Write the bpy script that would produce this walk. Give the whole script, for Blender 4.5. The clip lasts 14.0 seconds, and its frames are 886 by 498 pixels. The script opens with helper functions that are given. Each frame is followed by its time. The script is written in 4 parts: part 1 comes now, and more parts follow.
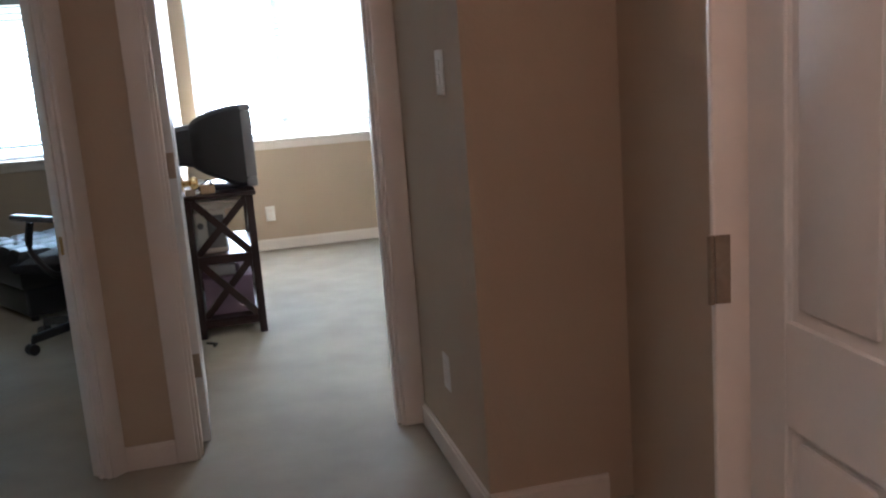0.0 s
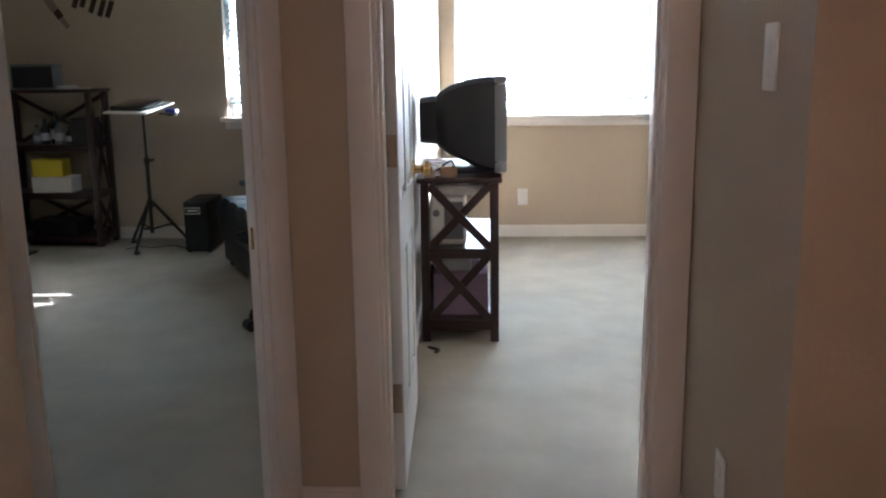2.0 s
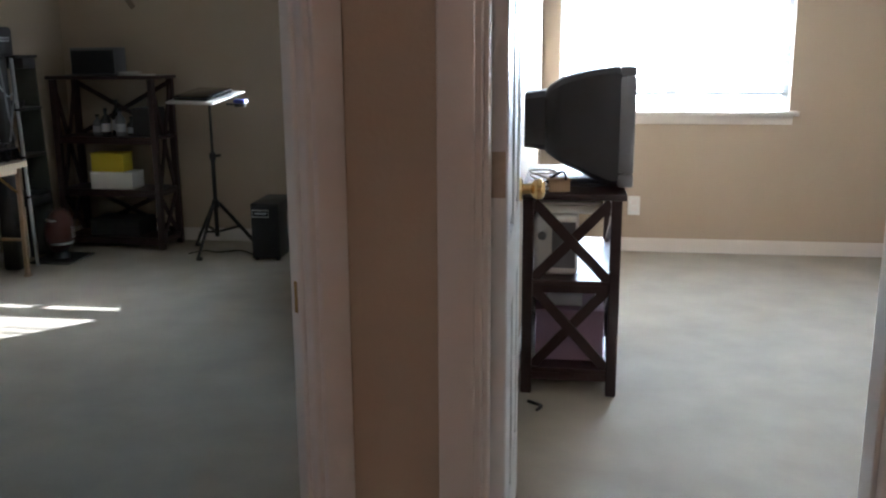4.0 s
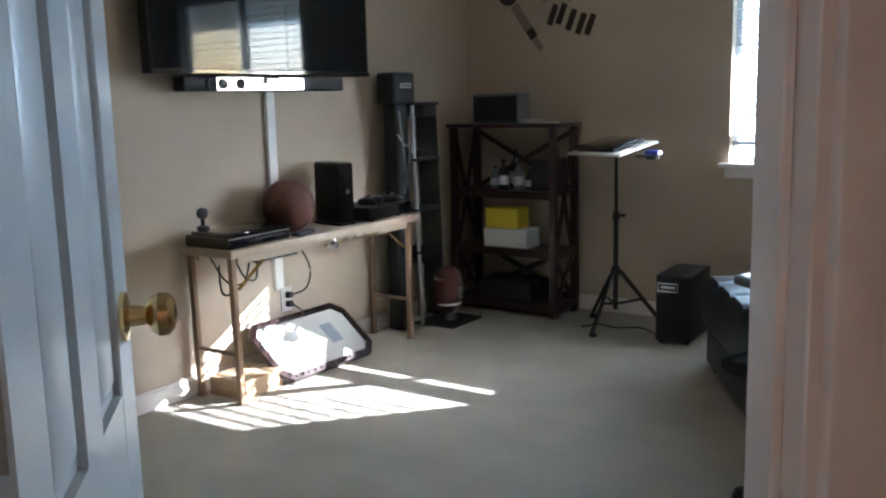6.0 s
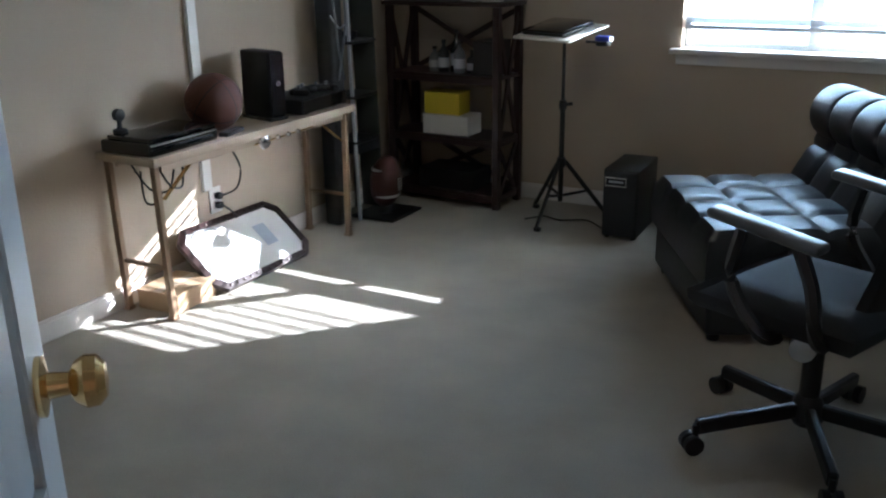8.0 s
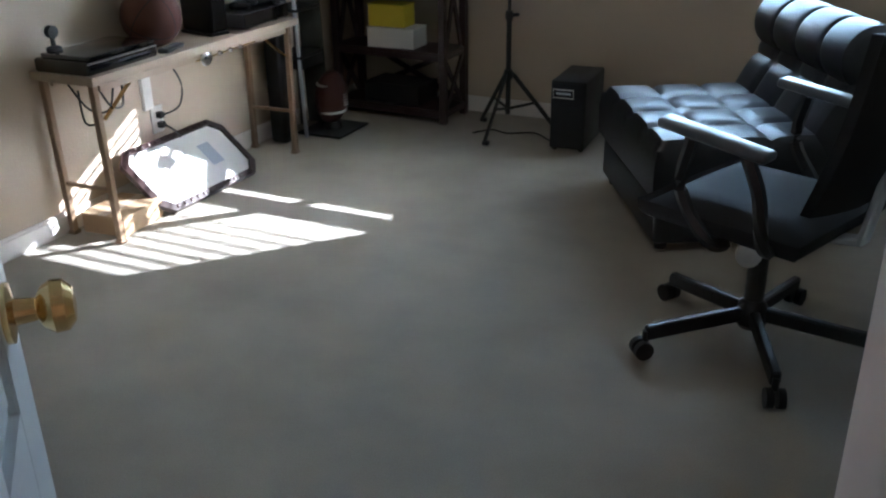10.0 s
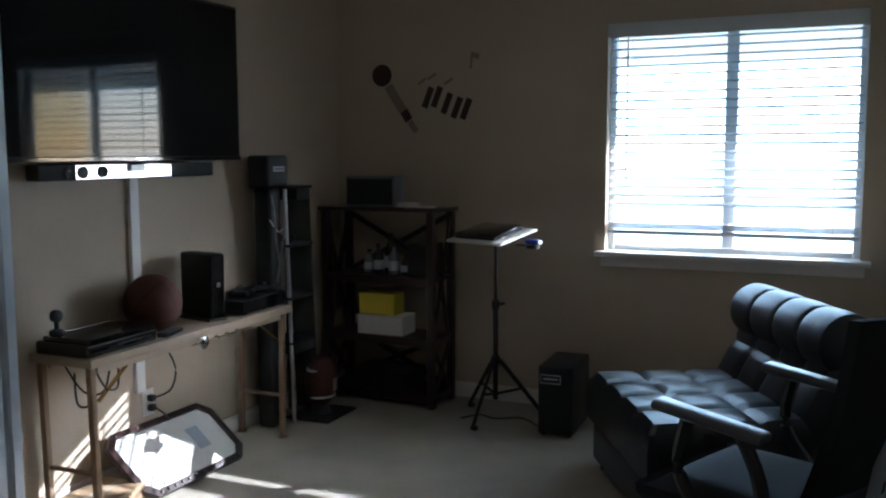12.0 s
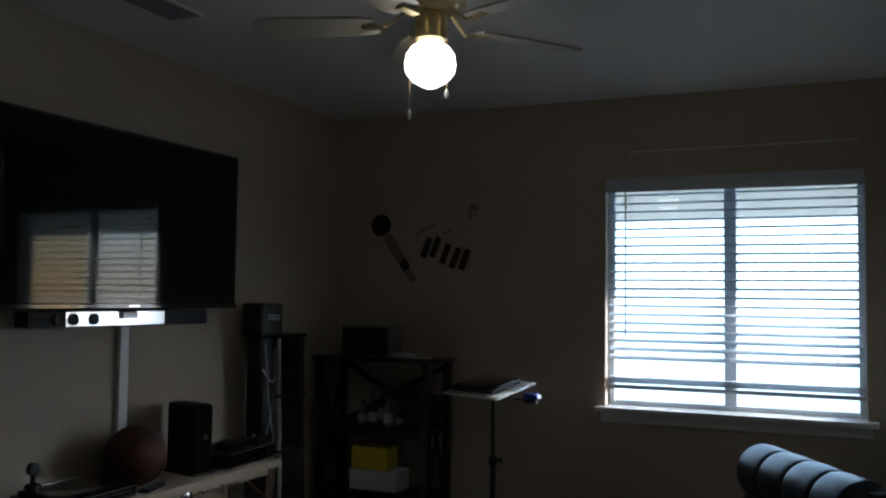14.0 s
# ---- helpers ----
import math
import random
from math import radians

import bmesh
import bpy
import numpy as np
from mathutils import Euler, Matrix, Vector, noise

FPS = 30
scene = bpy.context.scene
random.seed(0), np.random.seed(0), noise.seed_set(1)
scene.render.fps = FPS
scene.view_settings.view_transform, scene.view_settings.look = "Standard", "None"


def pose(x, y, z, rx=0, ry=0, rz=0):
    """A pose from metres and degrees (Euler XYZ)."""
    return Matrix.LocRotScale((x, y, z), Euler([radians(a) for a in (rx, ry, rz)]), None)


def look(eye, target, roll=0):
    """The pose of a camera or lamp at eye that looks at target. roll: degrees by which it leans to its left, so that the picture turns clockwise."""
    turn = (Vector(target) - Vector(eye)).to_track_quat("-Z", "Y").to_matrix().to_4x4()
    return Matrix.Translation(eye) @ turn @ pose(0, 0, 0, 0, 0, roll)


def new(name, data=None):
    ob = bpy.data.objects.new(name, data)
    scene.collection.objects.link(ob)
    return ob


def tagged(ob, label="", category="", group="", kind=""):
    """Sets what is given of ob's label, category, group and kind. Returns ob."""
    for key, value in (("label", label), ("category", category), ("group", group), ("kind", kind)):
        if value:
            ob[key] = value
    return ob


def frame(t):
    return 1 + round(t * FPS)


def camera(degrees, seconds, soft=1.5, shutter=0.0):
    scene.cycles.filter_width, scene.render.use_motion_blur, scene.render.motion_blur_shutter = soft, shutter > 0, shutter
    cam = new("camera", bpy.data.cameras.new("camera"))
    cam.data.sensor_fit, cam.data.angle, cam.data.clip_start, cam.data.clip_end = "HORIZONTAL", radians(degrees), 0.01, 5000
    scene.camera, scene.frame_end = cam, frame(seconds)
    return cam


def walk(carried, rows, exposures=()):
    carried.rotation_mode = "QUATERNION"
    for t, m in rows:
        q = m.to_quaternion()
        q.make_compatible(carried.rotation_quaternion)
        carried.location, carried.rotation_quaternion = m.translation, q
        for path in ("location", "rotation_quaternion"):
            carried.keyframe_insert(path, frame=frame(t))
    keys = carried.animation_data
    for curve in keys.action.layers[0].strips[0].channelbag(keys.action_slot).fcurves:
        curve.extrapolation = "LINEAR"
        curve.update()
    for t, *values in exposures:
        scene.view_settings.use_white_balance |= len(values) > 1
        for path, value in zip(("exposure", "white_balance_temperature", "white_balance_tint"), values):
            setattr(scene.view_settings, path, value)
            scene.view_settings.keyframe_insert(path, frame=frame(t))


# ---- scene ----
cam = camera(52.0, 14.0, soft=2.2)
PATH = [
    (0, (3.31, -7.137, 1.254), (3.767, -5.227, 0.876), -4.3),
    (0.5, (3.344, -7.039, 1.275), (3.535, -5.088, 0.879), -3.2),
    (1, (3.426, -6.778, 1.272), (3.44, -4.819, 0.871), -2.8),
    (1.5, (3.438, -6.554, 1.256), (3.362, -4.596, 0.857), -1.8),
    (2, (3.415, -6.37, 1.269), (3.316, -4.416, 0.852), -0.8),
    (4.3, (3.251, -5.467, 1.256), (2.876, -3.554, 0.81), -0.2),
    (4.5, (3.22, -5.372, 1.27), (2.736, -3.483, 0.827), -0.7),
    (5, (3.201, -5.116, 1.245), (2.379, -3.338, 0.84), -2.1),
    (5.5, (3.101, -4.926, 1.237), (2.068, -3.252, 0.878), -2.1),
    (6, (2.971, -4.758, 1.21), (1.874, -3.116, 0.89), -1.4),
    (6.5, (2.837, -4.657, 1.21), (1.737, -3.015, 0.902), -0.9),
    (7, (2.777, -4.56, 1.263), (1.702, -2.911, 0.908), -1.0),
    (7.5, (2.801, -4.523, 1.351), (1.776, -2.876, 0.866), -1.0),
    (8, (2.77, -4.575, 1.375), (1.85, -2.919, 0.734), -0.8),
    (8.2, (2.768, -4.578, 1.372), (1.883, -2.929, 0.666), -0.9),
    (10.3, (2.745, -4.59, 1.378), (1.966, -2.938, 0.563), -1.0),
    (10.5, (2.743, -4.586, 1.39), (1.956, -2.906, 0.645), -0.8),
    (11, (2.741, -4.579, 1.399), (1.932, -2.839, 0.835), -0.5),
    (11.5, (2.741, -4.583, 1.426), (1.925, -2.802, 1.026), -0.4),
    (12, (2.723, -4.661, 1.372), (1.92, -2.841, 1.162), -0.2),
    (12.5, (2.733, -4.678, 1.364), (1.927, -2.849, 1.304), 0.3),
    (13, (2.725, -4.659, 1.369), (1.92, -2.829, 1.424), 0.6),
    (13.5, (2.737, -4.63, 1.383), (1.925, -2.805, 1.496), 0.8),
    (14, (2.701, -4.605, 1.398), (1.898, -2.776, 1.507), 0.7),
]
EXPOSURES = [(0.0, -0.05), (1.0, 0.27), (2.0, 0.12), (4.5, -0.02), (5.0, 0.24), (5.5, 0.48), (6.5, 0.42), (8.0, 0.08), (10.5, 0.26), (11.5, -0.19), (12.3, -1.13), (13.2, -1.82), (14.0, -1.98)]
EXPOSURES = [(t, s + 2.6, 5600 if t < 6 else 5400, 10) for t, s in EXPOSURES]
walk(cam, [(t, look(eye, target, roll)) for t, eye, target, roll in PATH], EXPOSURES)

# ---- light ----
SUN_FROM = Vector((0.625, 0.70, 0.395)).normalized()
world = bpy.data.worlds.new("sky")
scene.world = world
world.use_nodes = True
wn = world.node_tree.nodes
sky = wn.new("ShaderNodeTexSky")
sky.sky_type = "NISHITA"
sky.sun_disc = False
sky.sun_elevation = math.asin(SUN_FROM.z)
sky.sun_rotation = math.atan2(SUN_FROM.x, SUN_FROM.y)
wn["Background"].inputs["Strength"].default_value = 0.1
world.node_tree.links.new(sky.outputs[0], wn["Background"].inputs["Color"])

sun_data = bpy.data.lights.new("sun", "SUN")
sun_data.energy, sun_data.angle, sun_data.color = 5.0, radians(0.35), (1.0, 0.96, 0.90)
sun = new("sun", sun_data)
sun.matrix_world = look(SUN_FROM * 20, (0, 0, 0))


def sky_lamp(name, x0, x1, z0, z1, y, watts, tone):
    """Daylight that falls in at a window."""
    data = bpy.data.lights.new(name, "AREA")
    data.shape, data.size, data.size_y, data.energy, data.color = "RECTANGLE", x1 - x0, z1 - z0, watts, tone
    ob = new(name, data)
    ob.matrix_world = look(((x0 + x1) / 2, y, (z0 + z1) / 2), ((x0 + x1) / 2, y - 1, (z0 + z1) / 2))
    return ob


sky_lamp("window_daylight_1", 0.75, 3.0, 0.62, 3.1, 0.80, 37, (0.62, 0.83, 1.0))
sky_lamp("window_daylight_2", 3.21, 4.51, 0.90, 2.03, 0.17, 32, (0.84, 0.92, 1.0))
# Unseen warm lamp, assumed behind the start and added to light the hall walls.
assumed_hall_bulb = bpy.data.lights.new("assumed_hall_bulb", "POINT")
assumed_hall_bulb.energy, assumed_hall_bulb.shadow_soft_size, assumed_hall_bulb.color = 3.2, 0.08, (1.0, 0.64, 0.50)
new("assumed_hall_bulb", assumed_hall_bulb).location = (3.15, -7.15, 2.26)


# ---- materials ----
def mat(name, color, rough=0.6, metal=0.0, vary=0.12, scale=6.0, fine=120.0, bump=0.0, bump_scale=250.0, coat=0.0, spec=0.5):
    """A painted, cloth, wood or metal surface: mottling at two scales and a fine relief."""
    m = bpy.data.materials.new(name)
    m.use_nodes = True
    nt = m.node_tree
    b = nt.nodes["Principled BSDF"]
    b.inputs["Roughness"].default_value = rough
    b.inputs["Metallic"].default_value = metal
    b.inputs["Coat Weight"].default_value = coat
    b.inputs["Specular IOR Level"].default_value = spec
    co = nt.nodes.new("ShaderNodeTexCoord")
    mix = nt.nodes.new("ShaderNodeMix")
    mix.data_type = "RGBA"
    dark = [c * (1 - vary) for c in color]
    light = [min(1, c * (1 + vary)) for c in color]
    mix.inputs[6].default_value = (*dark, 1)
    mix.inputs[7].default_value = (*light, 1)
    n1 = nt.nodes.new("ShaderNodeTexNoise")
    n1.inputs["Scale"].default_value = scale
    n1.inputs["Detail"].default_value = 4
    n2 = nt.nodes.new("ShaderNodeTexNoise")
    n2.inputs["Scale"].default_value = fine
    n2.inputs["Detail"].default_value = 2
    av = nt.nodes.new("ShaderNodeMath")
    av.operation = "ADD"
    half = nt.nodes.new("ShaderNodeMath")
    half.operation = "MULTIPLY"
    half.inputs[1].default_value = 0.5
    for n in (n1, n2):
        nt.links.new(co.outputs["Object"], n.inputs["Vector"])
    nt.links.new(n1.outputs["Fac"], av.inputs[0])
    nt.links.new(n2.outputs["Fac"], av.inputs[1])
    nt.links.new(av.outputs[0], half.inputs[0])
    nt.links.new(half.outputs[0], mix.inputs[0])
    nt.links.new(mix.outputs[2], b.inputs["Base Color"])
    if bump:
        n3 = nt.nodes.new("ShaderNodeTexNoise")
        n3.inputs["Scale"].default_value = bump_scale
        n3.inputs["Detail"].default_value = 3
        bp = nt.nodes.new("ShaderNodeBump")
        bp.inputs["Strength"].default_value = bump
        bp.inputs["Distance"].default_value = 0.004
        nt.links.new(co.outputs["Object"], n3.inputs["Vector"])
        nt.links.new(n3.outputs["Fac"], bp.inputs["Height"])
        nt.links.new(bp.outputs[0], b.inputs["Normal"])
    return m


WALL = mat("beige_wall_paint", (0.475, 0.39, 0.295), 0.75, vary=0.05, scale=1.5, bump=0.25, bump_scale=90)
CEIL = mat("ceiling_paint", (0.62, 0.60, 0.56), 0.9, vary=0.05, bump=0.5, bump_scale=60)
TRIM = mat("white_trim_paint", (0.74, 0.70, 0.66), 0.4, vary=0.04, bump=0.05)
DOORW = mat("white_door_paint", (0.66, 0.67, 0.67), 0.32, vary=0.04, bump=0.12, bump_scale=70)
CARPET = mat("beige_carpet", (0.41, 0.375, 0.315), 0.95, vary=0.42, scale=4.0, fine=260, bump=0.9, bump_scale=420, spec=0.1)
DARKWOOD = mat("dark_stained_wood", (0.027, 0.011, 0.010), 0.35, vary=0.35, scale=14, bump=0.1)
TANWOOD = mat("pale_table_top", (0.42, 0.33, 0.24), 0.45, vary=0.2, scale=9)
TANLEG = mat("tan_painted_metal", (0.28, 0.19, 0.12), 0.4, vary=0.2, metal=0.3)
LEATHER = mat("black_leather", (0.010, 0.013, 0.019), 0.36, vary=0.3, scale=20, bump=0.25, bump_scale=160, spec=0.75)
BLACKP = mat("black_plastic", (0.012, 0.012, 0.013), 0.45, vary=0.25, bump=0.1)
GLOSSY = mat("gloss_black_plastic", (0.008, 0.008, 0.009), 0.08, vary=0.2, coat=0.5)
SCREEN = mat("tv_screen", (0.006, 0.007, 0.009), 0.05, vary=0.05, spec=0.32)
MESHC = mat("black_mesh_cloth", (0.015, 0.016, 0.02), 0.8, vary=0.3, bump=0.6, bump_scale=500)
BRASS = mat("polished_brass", (0.78, 0.56, 0.26), 0.16, metal=1.0, vary=0.1)
NICKEL = mat("aged_hinge_metal", (0.36, 0.30, 0.24), 0.42, metal=0.8, vary=0.25, scale=40)
CHROME = mat("silver_metal", (0.72, 0.73, 0.75), 0.2, metal=1.0, vary=0.08)
SILVERP = mat("silver_plastic", (0.52, 0.54, 0.57), 0.35, vary=0.08, metal=0.3)
GREYP = mat("grey_plastic", (0.17, 0.175, 0.19), 0.35, vary=0.12)
ARMP = mat("dark_armrest_plastic", (0.11, 0.12, 0.135), 0.28, vary=0.12)
TRAYW = mat("white_tray_panel", (0.72, 0.72, 0.70), 0.4, vary=0.06)
TRAYB = mat("faded_blue_print", (0.36, 0.41, 0.49), 0.5, vary=0.2)
CRTGREY = mat("dark_grey_monitor_plastic", (0.020, 0.021, 0.026), 0.5, vary=0.15, bump=0.1)
WHITEP = mat("white_plastic", (0.74, 0.73, 0.70), 0.4, vary=0.04)
PAPER = mat("white_card", (0.78, 0.77, 0.74), 0.7, vary=0.05)
YELLOW = mat("yellow_card", (0.72, 0.56, 0.03), 0.6, vary=0.08)
CARDB = mat("brown_cardboard", (0.36, 0.25, 0.15), 0.85, vary=0.15, scale=9)
RUBBER = mat("orange_brown_rubber", (0.11, 0.036, 0.020), 0.6, vary=0.2, bump=0.8, bump_scale=320)
FOOTBALL = mat("brown_red_leather", (0.07, 0.018, 0.014), 0.45, vary=0.2, bump=0.5)
SLAT = mat("white_blind_slat", (0.60, 0.62, 0.64), 0.45, vary=0.03)
VINYL = mat("white_vinyl_frame", (0.66, 0.69, 0.72), 0.4, vary=0.04)
DECAL = mat("dark_brown_decal", (0.035, 0.018, 0.014), 0.7, vary=0.2)
DECALG = mat("grey_brown_decal", (0.24, 0.19, 0.15), 0.7, vary=0.15)
BLADE = mat("cream_fan_blade", (0.42, 0.38, 0.32), 0.45, vary=0.12, scale=8)
FANM = mat("antique_brass_fan_metal", (0.52, 0.43, 0.24), 0.3, metal=0.85, vary=0.15)
SMOKE = mat("smoky_grey_panel", (0.06, 0.065, 0.06), 0.25, vary=0.15)
TEALW = mat("teal_clear_plastic", (0.12, 0.32, 0.36), 0.3, vary=0.2)
PURPLE = mat("lilac_cardboard", (0.30, 0.21, 0.30), 0.75, vary=0.15, scale=5)
BLUE = mat("blue_plastic", (0.04, 0.06, 0.35), 0.3, vary=0.2)
STUCCO = mat("pale_stucco", (0.6, 0.55, 0.48), 0.9, vary=0.1, bump=0.4)
GRASSM = mat("dry_lawn", (0.10, 0.11, 0.06), 0.95, vary=0.3, bump=0.8)


def glass_mat():
    m = bpy.data.materials.new("clear_glass")
    m.use_nodes = True
    b = m.node_tree.nodes["Principled BSDF"]
    b.inputs["Base Color"].default_value = (0.95, 0.98, 0.98, 1)
    b.inputs["Transmission Weight"].default_value = 1.0
    b.inputs["Roughness"].default_value = 0.0
    b.inputs["IOR"].default_value = 1.45
    return m


def mirror_mat():
    m = mat("mirror_glass", (0.62, 0.66, 0.70), 0.10, vary=0.05, spec=0.8)
    return m


def glow_mat(name, color, strength):
    m = bpy.data.materials.new(name)
    m.use_nodes = True
    b = m.node_tree.nodes["Principled BSDF"]
    b.inputs["Base Color"].default_value = (0.9, 0.88, 0.8, 1)
    b.inputs["Emission Color"].default_value = (*color, 1)
    b.inputs["Emission Strength"].default_value = strength
    return m


GLASS, MIRROR = glass_mat(), mirror_mat()
GLOBE = glow_mat("lit_opal_globe", (1.0, 0.88, 0.68), 3.2)


# ---- building helpers ----
def box(bm, x0, x1, y0, y1, z0, z1, bevel=0.0, seg=2, m=None):
    made = bmesh.ops.create_cube(bm, size=1.0)["verts"]
    for v in made:
        v.co = Vector(((x0 + x1) / 2 + v.co.x * (x1 - x0), (y0 + y1) / 2 + v.co.y * (y1 - y0), (z0 + z1) / 2 + v.co.z * (z1 - z0)))
    if m is not None:
        bmesh.ops.transform(bm, matrix=m, verts=made)
    if bevel:
        edges = list({e for v in made for e in v.link_edges})
        bmesh.ops.bevel(bm, geom=edges, offset=bevel, segments=seg, affect="EDGES", profile=0.5)
    return bm


def rod(bm, a, b, r0, r1=None, n=12):
    """A round bar from a to b."""
    a, b = Vector(a), Vector(b)
    d = b - a
    m = Matrix.Translation((a + b) / 2) @ d.to_track_quat("Z", "Y").to_matrix().to_4x4()
    bmesh.ops.create_cone(bm, cap_ends=True, segments=n, radius1=r0, radius2=r0 if r1 is None else r1, depth=d.length, matrix=m)
    return bm


def bar(bm, a, b, w, t, bevel=0.0):
    """A flat bar from a to b, w wide across and t thick."""
    a, b = Vector(a), Vector(b)
    d = b - a
    m = Matrix.Translation((a + b) / 2) @ d.to_track_quat("Z", "Y").to_matrix().to_4x4()
    return box(bm, -w / 2, w / 2, -t / 2, t / 2, -d.length / 2, d.length / 2, bevel, 1, m)


def turned(bm, profile, centre=(0, 0, 0), n=24, m=None):
    """A turned shape: rows of (radius, height) spun round the upright axis."""
    rings = []
    for r, z in profile:
        rings.append([bm.verts.new((max(r, 1e-4) * math.cos(2 * math.pi * k / n), max(r, 1e-4) * math.sin(2 * math.pi * k / n), z)) for k in range(n)])
    for a, b in zip(rings, rings[1:]):
        for k in range(n):
            bm.faces.new((a[k], a[(k + 1) % n], b[(k + 1) % n], b[k]))
    bm.faces.new(list(reversed(rings[0])))
    bm.faces.new(rings[-1])
    verts = [v for ring in rings for v in ring]
    bmesh.ops.transform(bm, matrix=Matrix.Translation(centre) @ (m or Matrix()), verts=verts)
    return bm


def tube(name, points, radius, material, parent=None, label=""):
    """A bent cable or bar through points, as a mesh."""
    bm = bmesh.new()
    pts = [Vector(p) for p in points]
    fine = []
    for i in range(len(pts) - 1):
        p0, p1, p2, p3 = pts[max(i - 1, 0)], pts[i], pts[i + 1], pts[min(i + 2, len(pts) - 1)]
        for k in range(5):
            t = k / 5
            fine.append(0.5 * (2 * p1 + (p2 - p0) * t + (2 * p0 - 5 * p1 + 4 * p2 - p3) * t * t + (3 * p1 - p0 - 3 * p2 + p3) * t ** 3))
    fine.append(pts[-1])
    rings = []
    for i, p in enumerate(fine):
        d = (fine[min(i + 1, len(fine) - 1)] - fine[max(i - 1, 0)]).normalized()
        q = d.to_track_quat("Z", "Y")
        rings.append([bm.verts.new(p + q @ Vector((radius * math.cos(a), radius * math.sin(a), 0))) for a in (math.pi / 3 * k for k in range(6))])
    for a, b in zip(rings, rings[1:]):
        for k in range(6):
            bm.faces.new((a[k], a[(k + 1) % 6], b[(k + 1) % 6], b[k]))
    bm.faces.new(list(reversed(rings[0])))
    bm.faces.new(rings[-1])
    return part(name, bm, material, parent, label)


def part(name, bm, material, parent=None, label="", smooth=True):
    """Links a bmesh as one mesh object, under a thing if one is given."""
    bmesh.ops.recalc_face_normals(bm, faces=bm.faces)
    me = bpy.data.meshes.new(name)
    bm.to_mesh(me)
    bm.free()
    me.materials.append(material)
    if smooth:
        me.shade_smooth()
        me.set_sharp_from_angle(angle=radians(35))
    ob = new(name, me)
    if parent is not None:
        ob.parent = parent
    if label:
        tagged(ob, label)
    return ob


def thing(name, label, category, at=None, group="", kind=""):
    """An Empty at the base of a thing, to hold its parts."""
    ob = new(name)
    ob.empty_display_size = 0.1
    if at is not None:
        ob.matrix_world = at
    return tagged(ob, label, category, group, kind)


def B():
    return bmesh.new()


# ---- plan ----
H = 2.44            # ceiling height
T = 0.115            # wall thickness
XP0, XP1 = 2.970, 3.085   # wall between the rooms
YH = -4.02          # hall face of the wall with the right-hand doorway
C0 = Vector((2.882, YH, 0))                    # corner where the slanted doorway wall begins
SLANT = radians(45)    # turn of the doorway wall
U = Vector((math.cos(SLANT), math.sin(SLANT), 0))
N = Vector((-U.y, U.x, 0))
TD, ED = 0.075, 0.057   # thickness of the slanted wall, width of its right end
WA = 0.62           # clear width of the slanted doorway
DB0, DB1 = 3.118, 3.866   # doorway to the second room
WIN_A = (1.592, 2.806, 0.858, 2.025)
WIN_B = (3.19, 4.53, 0.858, 2.025)
DOOR_H = 2.03
HW, HE, YA = 2.72, 3.943, -4.84   # hall: west face, east face, end of the east wall


def wall_boxes(bm, x0, x1, y0, y1, holes):
    """A straight wall along x with openings (x0, x1, z0, z1)."""
    x = x0
    for a, b, z0, z1 in sorted(holes):
        box(bm, x, a, y0, y1, 0, H)
        if z0 > 0:
            box(bm, a, b, y0, y1, 0, z0)
        box(bm, a, b, y0, y1, z1, H)
        x = b
    box(bm, x, x1, y0, y1, 0, H)
    return bm


def structure(name, bm, material, label, category="wall"):
    return tagged(part(name, bm, material, smooth=False), label, category, kind="structure")


structure("floor", box(B(), -0.15, 5.4, -7.8, 0.16, -0.08, 0), CARPET, "worn beige cut-pile carpet through rooms and hall", "floor")
structure("ceiling", box(B(), -0.15, 5.4, -7.8, 0.16, H, H + 0.1), CEIL, "plain off-white textured ceiling", "ceiling")
structure("wall_north", wall_boxes(B(), -0.15, 5.4, 0, 0.105, [(*WIN_A[:2], *WIN_A[2:]), (*WIN_B[:2], *WIN_B[2:])]), WALL, "beige painted outer wall with two window openings")
structure("wall_west", box(B(), -0.12, 0, -4.63, 0, 0, H), WALL, "beige painted wall behind the television")
structure("wall_partition", box(B(), XP0, XP1, YH + T, 0, 0, H), WALL, "beige painted wall between the two rooms")
bm = B()
box(bm, C0.x, DB0, YH, YH + T, 0, H)
box(bm, DB0, DB1, YH, YH + T, DOOR_H + 0.02, H)
box(bm, DB1, 5.4, YH, YH + T, 0, H)
structure("wall_hall_north", bm, WALL, "beige painted hall wall with a doorway")
DIAG = Matrix.Translation(C0) @ Matrix.Rotation(SLANT, 4, "Z")   # local x along U, y along N
bm = B()
box(bm, -ED, 0.0, 0, TD, 0, H, m=DIAG)
box(bm, -ED - WA, -ED, 0, TD, DOOR_H + 0.02, H, m=DIAG)
box(bm, -0.15 - WA, -ED - WA, 0, TD, 0, H, m=DIAG)
structure("wall_hall_slanted", bm, WALL, "beige painted slanted hall wall with a doorway")
L0 = C0 - U * (0.15 + WA)
structure("wall_south_room", box(B(), 0, L0.x - 0.002, L0.y - 0.05, L0.y + 0.065, 0, H), WALL, "beige painted back wall of the room")
structure("wall_hall_recess", box(B(), L0.x - T, L0.x, -5.12, L0.y - 0.052, 0, H), WALL, "beige painted recessed hall wall")
bm = B()
box(bm, L0.x - T, HW, -5.24, -5.12, 0, H)
box(bm, HW - 0.12, HW, -7.8, -5.24, 0, H)
structure("wall_hall_west", bm, WALL, "beige painted hall wall with an outside corner")
structure("wall_hall_east", box(B(), HE, HE + T, YA, YH, 0, H), WALL, "beige painted hall wall with a light switch")
